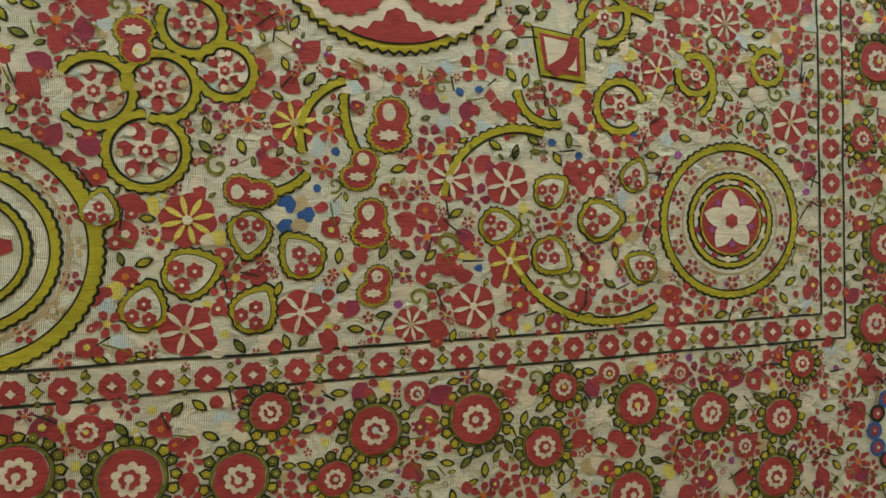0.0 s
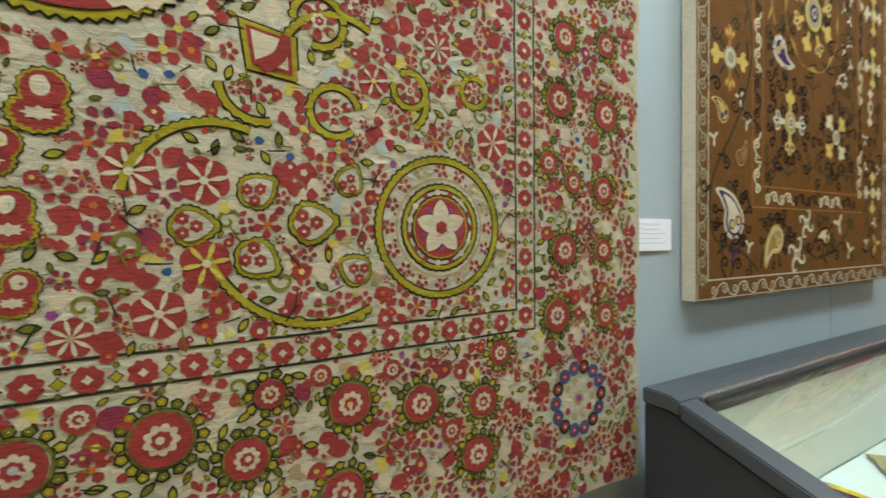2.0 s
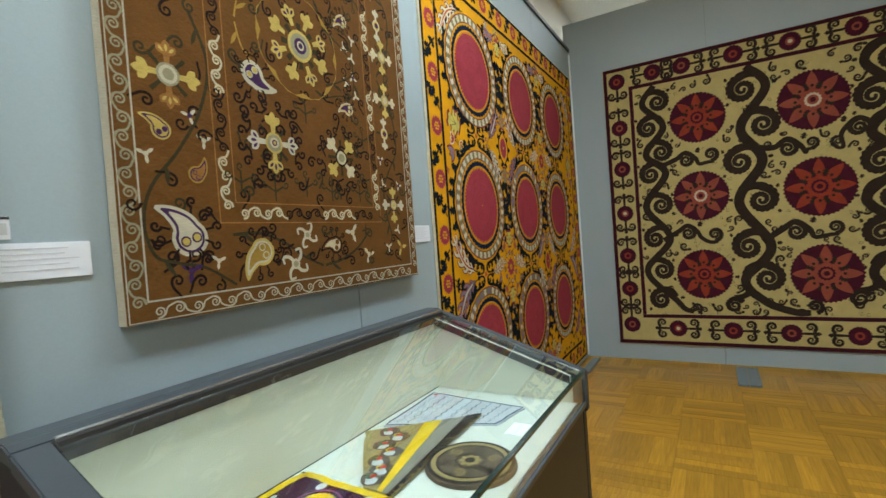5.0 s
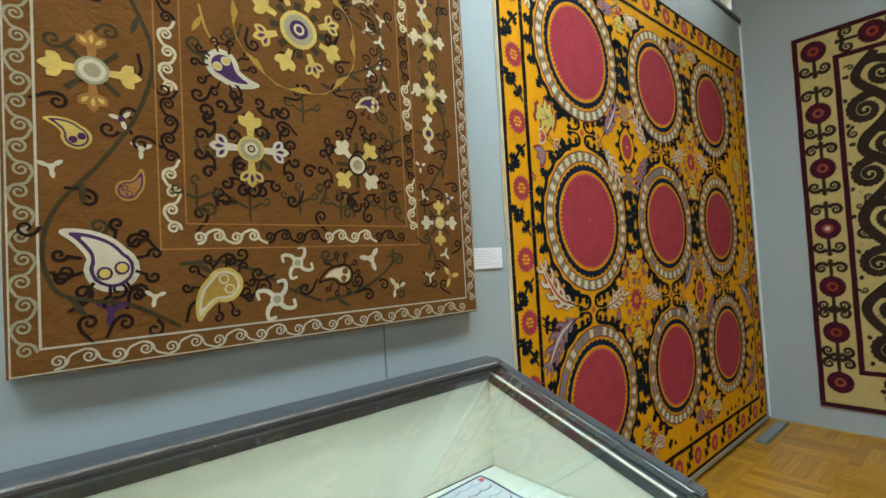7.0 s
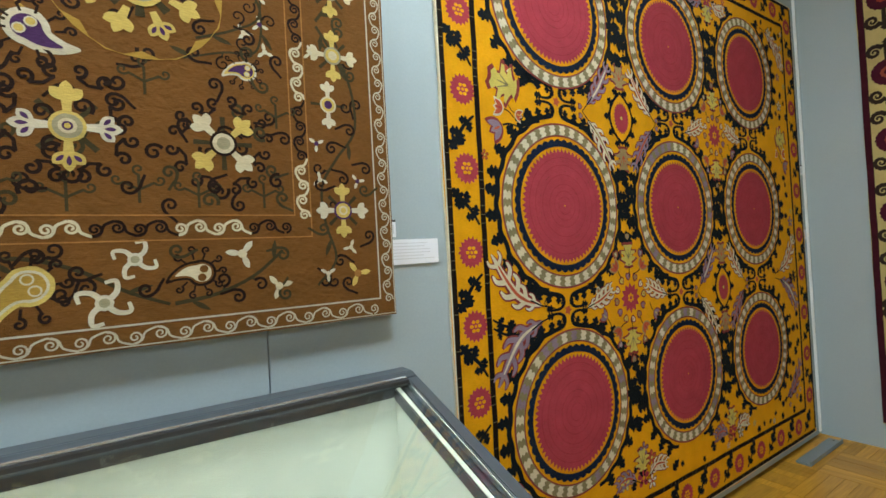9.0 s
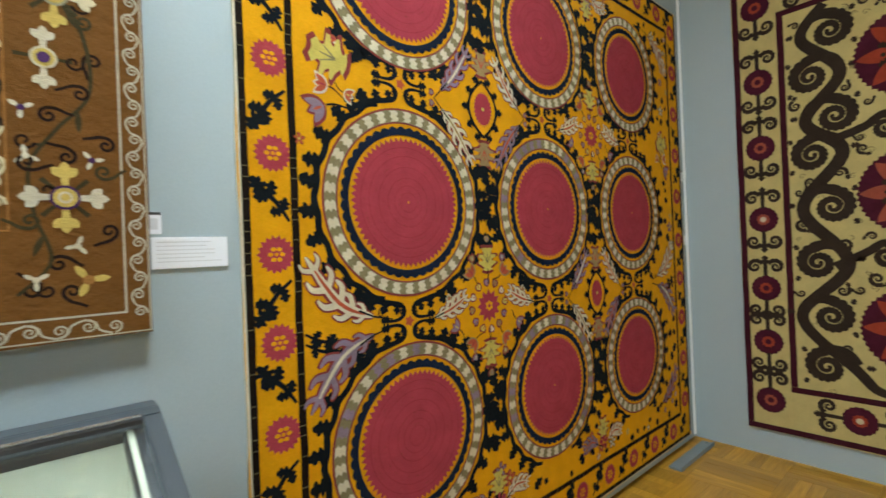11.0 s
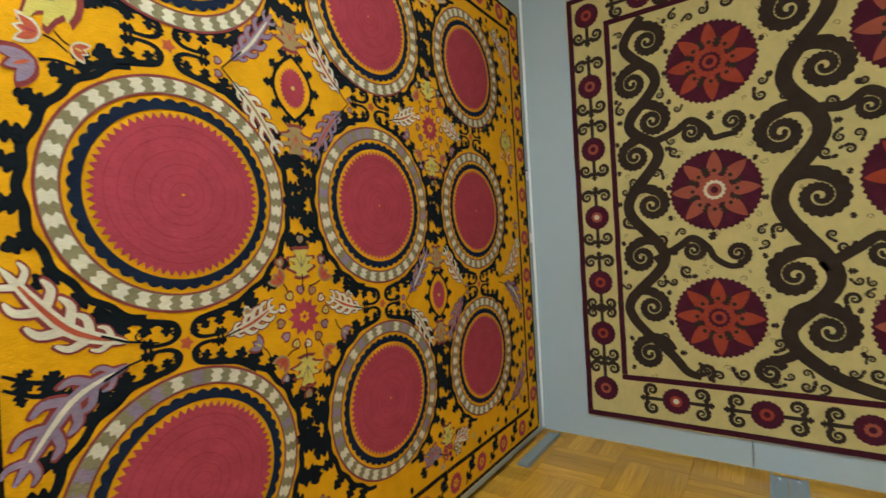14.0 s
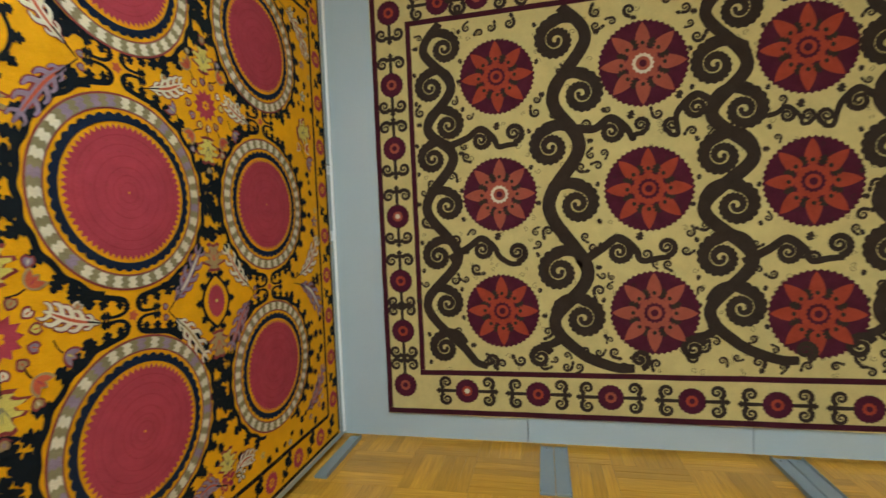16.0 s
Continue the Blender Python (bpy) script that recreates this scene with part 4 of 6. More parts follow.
# ---- long wall: brown panel with cream and dark chain-stitch scrolls ----
def brown_hanging():
    random.seed(8)
    ground = thread("tobacco_brown_wool", (0.168, 0.074, 0.019), .16, crease=1.5)
    cream = thread("cream_chain_stitch", (0.60, 0.53, 0.36), .15)
    sage = thread("grey_sage_chain_stitch", (0.34, 0.31, 0.20), .2)
    moss = thread("dark_moss_chain_stitch", (0.055, 0.045, 0.02), .25)
    dark = thread("black_brown_chain_stitch", (0.022, 0.012, 0.009), .3)
    ochre = thread("ochre_line_stitch", (0.34, 0.16, 0.045), .2)
    yellow = thread("soft_yellow_thread", (0.58, 0.43, 0.12), .2)
    pearl = thread("pearl_thread", (0.58, 0.53, 0.40), .15, .5)
    violet = thread("violet_thread", (0.07, 0.03, 0.10), .25)
    gold = thread("dull_gold_thread", (0.40, 0.25, 0.05), .2)
    canvas = thread("cream_canvas_edge", (0.52, 0.47, 0.36), .1)
    root = hanging("textile_hanging", "brown stretched wool panel with cream and dark scrolling embroidery", "wall hanging", pose(0, .745, 0, 90, 0, 0))
    U0, U1, V0, V1 = 1.35, 2.566, 1.224, 2.89
    MID = (V0 + V1) / 2
    slab(root, "ground_cloth", U0, U1, V0, V1, .036, ground, "tobacco brown wool ground", .002, canvas)

    def both(f):
        """Work a motif on the lower half and its mirror on the upper half."""
        f(lambda p: p, 1)
        f(lambda p: (p[0], 2 * MID - p[1]), -1)

    def curl(P, c, r, a0, way, w, mat, layer=1, turns=1.25):
        stroke(P, spiral(c, r, turns, a0, way, 18, .18), w, w * .7, mat, layer)

    # running scroll along the edges
    def running(a, b, pitch, r, w, mats, name, label, out):
        length = math.hypot(b[0] - a[0], b[1] - a[1])
        n = max(2, round(length / pitch))
        dx, dy = (b[0] - a[0]) / n, (b[1] - a[1]) / n
        ang = math.atan2(dy, dx)
        P = Patch()
        crests, mat = [], mats[0]
        for k in range(n):
            c = (a[0] + dx * (k + .5), a[1] + dy * (k + .5))
            s = 1 if k % 2 else -1
            crests.append((at(at(c, ang + math.pi / 2, s * r * 1.15), ang, -pitch * .12), mats[(k // 4) % len(mats)]))
            curl(P, at(c, ang + math.pi / 2, s * r * .12), r, ang + s * math.pi / 2, -s, w, mats[(k // 4) % len(mats)], 1, 1.5)
        for mat in mats:
            for (p, mp), (q, mq) in zip(crests, crests[1:]):
                if mp is mat:
                    bend = [p, at(p, ang, pitch * .5), at(q, ang, -pitch * .55), at(q, ang, -pitch * .1), q]
                    bend[1] = (p[0] + (q[0] - p[0]) * .22 + (bend[1][0] - p[0]) * .3, p[1] + (q[1] - p[1]) * .22 + (bend[1][1] - p[1]) * .3)
                    bend[2] = (p[0] + (q[0] - p[0]) * .72 + (bend[2][0] - q[0]) * .35, p[1] + (q[1] - p[1]) * .72 + (bend[2][1] - q[1]) * .35)
                    stroke(P, smooth(bend[:3] + [q], 4), w, w, mat, 1)
        P.make(name, root, label)
    m = .026
    running((U0 + m, V0 + .03), (U0 + m, V1 - .03), .044, .0165, .005, [sage], "edge_scroll", "grey-sage running scroll border", 1)
    running((U1 - m, V0 + .03), (U1 - m, V1 - .03), .040, .0135, .004, [canvas], "edge_scroll", "cream running scroll border", -1)
    running((U0 + .05, V0 + m), (U1 - .05, V0 + m), .048, .015, .0044, [canvas], "edge_scroll", "cream running scroll border", -1)
    running((U0 + .05, V1 - m), (U1 - .05, V1 - m), .048, .015, .0044, [canvas], "edge_scroll", "cream running scroll border", 1)
    P = Patch()
    edge_band(P, U0 + .047, U1 - .05, V0 + .05, V1 - .05, .0045, canvas, 1)
    edge_band(P, U0 + .004, U1 - .004, V0 + .004, V1 - .004, .003, canvas, 1)
    P.make("edge_line", root, "cream couched lines")
    P = Patch()
    iu0, iu1, iv0 = 1.603, 2.322, 1.462
    edge_band(P, iu0, iu1, iv0, 2 * MID - iv0, .0035, ochre, 1)
    edge_band(P, iu0 + .052, iu1 - .044, iv0 + .058, 2 * MID - iv0 - .058, .0035, ochre, 1)
    P.make("inner_frame", root, "ochre double frame line")
    for a, b in (((iu0 + .027, iv0 + .03), (iu0 + .027, 2 * MID - iv0 - .03)), ((iu1 - .021, iv0 + .04), (iu1 - .021, 2 * MID - iv0 - .03)), ((iu0 + .06, iv0 + .03), (iu1 - .05, iv0 + .03)), ((iu0 + .06, 2 * MID - iv0 - .03), (iu1 - .05, 2 * MID - iv0 - .03))):
        running(a, b, .040, .0150, .0062, [cream, dark], "frame_scroll", "cream and dark running scroll", 1)

    def lily(P, c, ang, s, mats, layer=2):
        """A three-pointed flower head on a neck."""
        stroke(P, [c, at(c, ang, s * .5)], s * .2, s * .3, mats[0], layer)
        for d, l in ((0, .62), (.8, .55), (-.8, .55)):
            petal(P, at(c, ang, s * .35), ang + d, s * l, s * .34, mats[0], layer, .6)
            if mats[1]:
                petal(P, at(c, ang + d * .3, s * .48), ang + d, s * l * .5, s * .13, mats[1], layer + 1, .6)

    def cross_flower(c, r, heart, arm_sets, start, arms=4, halo=dark, curls=8):
        P = Patch()
        for k in range(arms):
            a = start + k * TAU / arms
            lily(P, at(c, a, r * (.3 if arms < 8 else .42)), a, r * (.72 if arms < 8 else .46), arm_sets[k % len(arm_sets)])
        for k in range(arms):
            a = start + (k + .5) * TAU / arms
            stroke(P, [at(c, a, r * .32), at(c, a, r * (.72 if arms < 8 else .5))], r * .10, r * .13, moss, 1)
        for j, (q, mt) in enumerate(zip((.34, .27, .17, .1, .06), heart)):
            disc(P, c, r * q, mt, 3 + j, n=18, wob=.02)
        P.make("cross_flower", root, "cross-shaped flower in cream and yellow thread")
        for k in range(curls):
            P = Patch()
            a = start + (k + .5) * TAU / curls
            d = r * random.uniform(1.08, 1.28)
            for w in (-1, 1):
                curl(P, at(c, a + w * .2, d), r * .17, a + math.pi, w, r * .085, halo, 1, 1.15)
            stroke(P, [at(c, a - .2, d - r * .17), at(c, a, d - r * .26), at(c, a + .2, d - r * .17)], r * .075, r * .075, halo, 1)
            P.make("flower_curl", root, "dark forked curl beside a flower")

    def paisley(c, ang, s, mats, halo=True):
        P = Patch()
        body = smooth([at(c, ang + .55, s * 1.0), at(c, ang + .38, s * .68), at(c, ang + .1, s * .28), at(c, ang + math.pi, s * .12)], 6)
        for lay, (grow, mt) in enumerate(((1.0, mats[0]), (.80, mats[2]), (.66, mats[1]))):
            start = (0, 3, 6)[lay]
            stroke(P, body[start:], s * .06 * grow, s * .92 * grow, mt, 1 + lay)
            disc(P, body[-1], s * .46 * grow, mt, 1 + lay, n=20, wob=.02)
        for w in (-1, 1):
            e = at(at(c, ang + math.pi, s * .16), ang + w * 1.57, s * .15)
            disc(P, e, s * .135, mats[2], 4, n=10)
            disc(P, e, s * .095, mats[3], 5, n=10)
        P.make("paisley", root, "paisley drop in pearl, violet and yellow thread")
        for k in range(9 if halo else 0):
            P = Patch()
            a = ang + 1.0 + k * (TAU - 1.5) / 8
            e = at(c, a, s * .80)
            stroke(P, [at(c, a, s * .45), at(c, a, s * .7)], s * .06, s * .06, dark, 1)
            curl(P, e, s * .14, a + math.pi, 1 if k % 2 else -1, s * .075, dark, 1, 1.15)
            P.make("curl", root, "dark curl beside a drop")

    def bird(c, s, mats, ang=0.0):
        P = Patch()
        for k in range(3):
            a = ang + k * TAU / 3
            petal(P, c, a, s, s * .38, mats[0], 1, .6)
        disc(P, c, s * .28, mats[1], 2, n=9)
        P.make("sprig", root, "small three-lobed sprig")

    def four_curl(c, s, mt, heart):
        P = Patch()
        for k in range(4):
            a = .78 + k * TAU / 4
            stroke(P, smooth([c, at(c, a, s * .6), at(c, a + .35, s), at(c, a + .75, s * .85)], 5), s * .26, s * .14, mt, 1)
        disc(P, c, s * .34, mt, 2, n=12)
        disc(P, c, s * .2, heart, 3, n=10)
        P.make("curled_flower", root, "small pearl flower with four curled arms")

    def vine(pts, w, mt, leaves):
        P = Patch()
        curve = smooth(pts, 7)
        stroke(P, curve, w, w * .8, mt, 1)
        for k in range(3, len(curve) - 2, leaves):
            p, q = curve[k], curve[k + 1]
            a = math.atan2(q[1] - p[1], q[0] - p[0])
            s = 1 if (k // leaves) % 2 else -1
            if (k // leaves) % 3 == 0:
                petal(P, p, a + s * .7, .05, .012, mt, 1)
            else:
                e = at(p, a + s * 1.2, .03)
                stroke(P, [p, at(p, a + s * .9, .018)], w * .6, w * .6, mt, 1)
                curl(P, e, .019, a + s * 1.2 + math.pi, s, w * .75, dark, 1, 1.2)
        P.make("vine", root, "dark mossy vine")

    heart = [yellow, sage, cream, violet, yellow]
    ca, cb, cc = (pearl, violet), (yellow, None), (yellow, violet)
    def lower(m, s):
        cross_flower(m((1.492, 1.84)), .088, [sage, pearl, sage], [cb, (ochre, yellow), cb, (ochre, yellow)], 0 if s > 0 else 0, curls=0)
        cross_flower(m((1.808, 1.712)), .098, heart, [ca, cb, ca, cc], 0)
        cross_flower(m((2.11, 1.70)), .092, [dark, cream, sage, sage], [cb, (cream, None)], math.pi / 4)
        cross_flower(m((2.404, 2.157 if s > 0 else 2.14)), .075, [sage, yellow, cream], [(cream, None), (yellow, None)], 0, curls=0)
        cross_flower(m((2.384, 1.832)), .068, [cream, yellow, violet], [(pearl, None), (pearl, None)], math.pi / 2, arms=2, curls=0)
        cross_flower(m((2.412, 1.535)), .078, [violet, yellow, cream, yellow], [(pearl, None), cb], 0, curls=0)
        paisley(m((1.46, 1.702)), s * 2.1, .055, [yellow, yellow, violet, violet], False)
        paisley(m((1.552, 1.595)), s * .6, .05, [gold, ochre, violet, ochre], False)
        paisley(m((1.755, 1.905)), -s * .85, .085, [pearl, violet, pearl, yellow])
        paisley(m((1.512, 1.437)), s * 1.9, .105, [pearl, pearl, violet, yellow])
        paisley(m((1.725, 1.372)), s * 3.6, .09, [yellow, gold, pearl, gold])
        paisley(m((2.165, 1.892)), s * 3.0, .055, [pearl, violet, yellow, pearl])
        paisley(m((2.04, 1.385)), s * 2.9, .07, [dark, cream, ground, ground])
        for p in ((1.422, 1.632), (1.540, 1.746), (1.574, 1.685), (2.21, 2.02), (2.17, 1.99), (2.22, 1.95), (2.345, 1.72), (2.34, 1.97), (2.43, 1.43), (1.59, 1.36), (2.35, 1.62), (2.46, 1.62), (2.36, 1.36)):
            bird(m(p), .024, (pearl, pearl if random.random() < .6 else violet), random.uniform(0, 2))
        bird(m((1.512, 1.340)), .034, (violet, violet), .4)
        bird(m((2.141, 1.425)), .04, (pearl, cream), .9)
        bird(m((2.227, 1.337)), .036, (cream, cream), .2)
        four_curl(m((1.916, 1.422)), .044, pearl, sage)
        four_curl(m((1.857, 1.33)), .052, pearl, sage)
        bird(m((2.447, 1.355)), .04, (yellow, ochre), 2.2)
        vine([m(p) for p in ((1.558, 2.03), (1.602, 1.902), (1.572, 1.769), (1.504, 1.651), (1.429, 1.553), (1.405, 1.464), (1.425, 1.385), (1.478, 1.363), (1.555, 1.343), (1.639, 1.289))], .0092, moss, 7)
        vine([m(p) for p in ((1.64, 1.43), (1.73, 1.432), (1.82, 1.40), (1.90, 1.35), (1.98, 1.315))], .0095, moss, 6)
        vine([m(p) for p in ((1.99, 1.315), (2.08, 1.33), (2.17, 1.37), (2.24, 1.43))], .0095, moss, 5)
        vine([m(p) for p in ((2.36, 2.05), (2.40, 1.99), (2.45, 1.90), (2.46, 1.77), (2.40, 1.68), (2.355, 1.60), (2.36, 1.50), (2.385, 1.40), (2.33, 1.33))], .0085, moss, 7)
        vine([m(p) for p in ((2.06, 2.16), (2.15, 2.12), (2.21, 2.07), (2.20, 1.95), (2.12, 1.93), (2.03, 1.90))], .0065, moss, 5)
        vine([m(p) for p in ((1.70, 2.05), (1.72, 1.98), (1.77, 1.93))], .006, gold, 5)
        for k in range(26):
            c = m((random.uniform(1.69, 2.24), random.uniform(1.55, 1.95)))
            P = Patch()
            curl(P, c, .021, random.uniform(0, 6), random.choice((-1, 1)), .0085, random.choice((dark, dark, moss)))
            P.make("tendril", root, "dark curled tendril")
        for p in ((1.68, 1.58), (1.80, 1.56), (1.93, 1.58), (2.05, 1.57), (2.2, 1.57), (1.95, 1.83), (2.24, 1.78)):
            P = Patch()
            c = m(p)
            for a in (.5, 1.57, 2.64):
                b = at(c, s * a, .035)
                stroke(P, [c, b], .006, .006, moss, 1)
                curl(P, at(b, s * a, .012), .013, s * a + math.pi, 1 if a < 1.5 else -1, .0055, moss, 1, 1.1)
            stroke(P, [c, at(c, -s * 1.57, .03)], .006, .006, moss, 1)
            P.make("antler_sprig", root, "dark mossy forked sprig")
    both(lower)
    # loose dark curls in the outer bands
    spots = [(1.492, 1.84), (1.46, 1.70), (1.55, 1.6), (1.512, 1.437), (1.725, 1.372), (1.916, 1.422), (1.857, 1.33), (2.04, 1.385), (2.141, 1.425), (2.404, 2.157), (2.384, 1.832), (2.412, 1.535)]
    for k in range(260):
        c = random.choice(((random.uniform(1.42, 1.585), random.uniform(1.31, 2.06)), (random.uniform(2.345, 2.49), random.uniform(1.31, 2.06)), (random.uniform(1.62, 2.3), random.uniform(1.31, 1.44)), (random.uniform(1.68, 2.26), random.uniform(1.54, 2.06))))
        if all(math.hypot(c[0] - p[0], c[1] - p[1]) > .062 for p in spots):
            spots.append((c[0], c[1] + .012))
            mt, a, w = random.choice((dark, dark, moss)), random.uniform(0, 6), random.choice((-1, 1))
            for q in (c, (c[0], 2 * MID - c[1])):
                P = Patch()
                curl(P, q, .018, a, w, .0075, mt)
                stroke(P, smooth([at(q, a, .018), at(q, a - w * .5, .022), at(q, a - w * 1.0, .031), at(q, a - w * 1.2, .043)], 4), .0075, .006, mt, 1)
                P.make("tendril", root, "dark curled tendril")
    # middle flower with eight arms
    cross_flower((1.948, MID), .155, [yellow, sage, violet, cream, violet], [(yellow, violet), (yellow, None)], math.pi / 8, arms=8, curls=0)
    P = Patch()
    ring(P, (1.948, MID), .175, .179, gold, 1, teeth=8, depth=.12)
    P.make("scalloped_line", root, "gold scalloped line")

brown_hanging()


# ---- long wall: pale cloth packed with red flowers and green leaf rings ----
def flower_hanging():
    random.seed(21)
    linen = thread("greyed_linen", (0.49, 0.47, 0.35), .16, crease=2.5)
    red = thread("brick_red_thread", (0.29, 0.045, 0.040), .22, .5)
    crimson = thread("crimson_rose_thread", (0.22, 0.035, 0.055), .22, 1.0)
    green = thread("olive_gold_thread", (0.32, 0.28, 0.022), .25, .7)
    leaf = thread("dark_olive_thread", (0.15, 0.15, 0.022), .25, .7)
    black = thread("green_black_outline", (0.022, 0.026, 0.016), .3)
    cream = thread("cream_satin_stitch", (0.58, 0.51, 0.37), .15, .4)
    tan = thread("tan_satin_stitch", (0.40, 0.31, 0.16), .2, .4)
    lemon = thread("lemon_thread", (0.55, 0.47, 0.10), .2)
    blue = thread("cornflower_thread", (0.035, 0.09, 0.24), .2)
    ice = thread("ice_blue_thread", (0.42, 0.48, 0.46), .12)
    violet = thread("violet_rose_thread", (0.26, 0.07, 0.22), .2)
    root = hanging("textile_hanging", "pale linen hanging packed with red flowers and olive leaf rings", "wall hanging", pose(0, .737, 0, 90, 0, 0))
    U0, U1, V0, V1 = -1.25, 1.126, .868, 2.75
    slab(root, "ground_cloth", U0, U1, V0, V1, .012, linen, "greyed linen ground", .006)
    taken = []

    def free(c, r):
        return all((c[0] - t[0]) ** 2 + (c[1] - t[1]) ** 2 > (r + t[2]) ** 2 for t in taken)

    def claim(c, r):
        taken.append((c[0], c[1], r))

    def rosette(c, r, wreath=True):
        P = Patch()
        if wreath:
            n = int(TAU * r * 1.34 / .0165)
            for k in range(n):
                a = TAU * k / n + random.uniform(-.05, .05)
                p = at(c, a, r * 1.34 + random.uniform(-.002, .002))
                q = circle_pts(p, .0086, n=5, rot=a, wob=.16)
                P.poly(q, black, 1)
                P.poly([(p[0] + (x - p[0]) * .66, p[1] + (y - p[1]) * .66) for x, y in q], random.choice((green, leaf)), 2)
                disc(P, p, .0013, lemon, 3, n=4)
            ring(P, c, r * 1.02, r * 1.13, leaf, 1, 30)
            ring(P, c, r * 1.13, r * 1.17, black, 1, 30)
        disc(P, c, r, red, 3, n=24, wob=.035)
        a = random.uniform(0, 6)
        disc(P, c, r * .62, cream, 4, teeth=9, depth=.22, rot=a, scallop=True)
        disc(P, c, r * .36, red, 5, teeth=7, depth=.2, rot=a, scallop=True)
        disc(P, at(c, a, r * .05), r * .16, random.choice((cream, cream, ice, lemon)), 6, n=7)
        if random.random() < .5:
            petal(P, c, random.uniform(0, 6), r * .5, r * .13, cream, 6)
        P.make("rosette", root, "red rosette with cream rings")
        claim(c, r * (1.5 if wreath else 1.05))

    def leafy_arc(P, c, r, a0, a1, w, ry=None, mat=green, teeth=None):
        """A toothed olive band with dark outline."""
        n = max(12, int(abs(a1 - a0) * r / .0027))
        ry = ry or r
        pts = [(c[0] + r * math.cos(a0 + (a1 - a0) * k / n), c[1] + ry * math.sin(a0 + (a1 - a0) * k / n)) for k in range(n + 1)]
        length = abs(a1 - a0) * r
        stroke(P, pts, w * 2.4, w * 2.4, black, 1, lobes=int(length / .0115), depth=.55, side=-1)
        stroke(P, pts, w * 1.5, w * 1.5, mat, 2, lobes=int(length / .0115), depth=.55, side=-1)

    def flower8(c, r, star=cream, base=red, n=8):
        P = Patch()
        disc(P, c, r, base, 1, teeth=n, depth=.12, scallop=True, rot=.2)
        for k in range(n):
            a = k * TAU / n + .2
            petal(P, at(c, a, r * .12), a, r * .8, r * .2, star, 2, .6)
        disc(P, c, r * .18, random.choice((lemon, tan, cream)), 3, n=8)
        P.make("flower", root, "red flower with cream spokes")
        claim(c, r * 1.05)

    def flower5(P, c, r, mats, n=5):
        a0 = random.uniform(0, 6)
        for k in range(n):
            a = a0 + k * TAU / n
            P.poly([at(c, a - .12, r * .2), at(c, a - 2.2 / n, r * .78), at(c, a - .9 / n, r * random.uniform(.95, 1.12)), at(c, a + .9 / n, r * random.uniform(.95, 1.12)), at(c, a + 2.2 / n, r * .78), at(c, a + .12, r * .2)], mats[0], 1)
        disc(P, c, r * .3, mats[1], 2, n=7)

    def ringed(c, r, arc0=0.0, arc1=TAU):
        P = Patch()
        leafy_arc(P, c, r, arc0, arc1, .0066)
        flower5(P, c, r * .74, (red, cream), 6)
        disc(P, c, r * .34, cream, 3, teeth=7, depth=.25, scallop=True)
        for k in range(7):
            disc(P, at(c, .5 + k * .9, r * .66), r * .10, random.choice((cream, tan, ice)), 1, n=7, wob=.25)
        disc(P, c, r * .19, red, 4, teeth=6, depth=.25, scallop=True)
        disc(P, c, r * .07, cream, 5, n=6)
        for k in range(4):
            a = random.uniform(0, 6)
            disc(P, at(c, a, r * .62), r * .14, random.choice((cream, tan)), 2, n=7, wob=.2)
        P.make("ringed_flower", root, "red flower in an olive toothed ring")
        claim(c, r * 1.15)

    def drop(c, ang, s, mat=green):
        P = Patch()
        b = at(c, ang, -s * .55)
        big = petal_pts(b, ang, s * 1.35, s * 1.12, .36, 16)
        P.poly([(c[0] + (p[0] - c[0]) * (1.10 if k % 2 else 1.0), c[1] + (p[1] - c[1]) * (1.10 if k % 2 else 1.0)) for k, p in enumerate(big)], black, 1)
        P.poly([(c[0] + (p[0] - c[0]) * (1.0 if k % 2 else .93), c[1] + (p[1] - c[1]) * (1.0 if k % 2 else .93)) for k, p in enumerate(big)], mat, 2)
        P.poly([(c[0] + (p[0] - c[0]) * .77, c[1] + (p[1] - c[1]) * .77) for p in big], black, 3)
        P.poly([(c[0] + (p[0] - c[0]) * .735, c[1] + (p[1] - c[1]) * .735) for p in big], linen, 4)
        for k in range(3):
            a = ang + k * TAU / 3
            e = at(at(c, ang + math.pi, s * .06), a, s * .22)
            disc(P, e, s * .18, red, 5, teeth=6, depth=.22, scallop=True, wob=.08)
            disc(P, e, s * .045, cream, 6, n=6)
        P.make("leaf_drop", root, "olive leaf drop holding three red buds")
        claim(c, s * .66)

    def bell(c, s, ang):
        P = Patch()
        for d, mt, g in ((0, black, 1.06), (1, green, .98), (2, red, .82)):
            disc(P, at(c, ang, s * .18), s * .44 * g, mt, 1 + d, teeth=16, depth=.10 if d < 2 else .05, wob=.02)
            disc(P, at(c, ang + math.pi, s * .3), s * .54 * g, mt, 1 + d, teeth=18, depth=.10 if d < 2 else .14, ry=s * .42 * g, wob=.03)
        disc(P, at(c, ang + .3, s * .24), s * .17, cream, 4, n=11, wob=.12, ry=s * .20)
        disc(P, at(c, ang + math.pi, s * .30), s * .30, cream, 4, teeth=8, depth=.35, ry=s * .15)
        disc(P, at(c, ang, s * .22), s * .05, random.choice((red, ice, lemon)), 5, n=6)
        P.make("bell_flower", root, "red bell flower with olive edge")
        claim(c, s * .72)

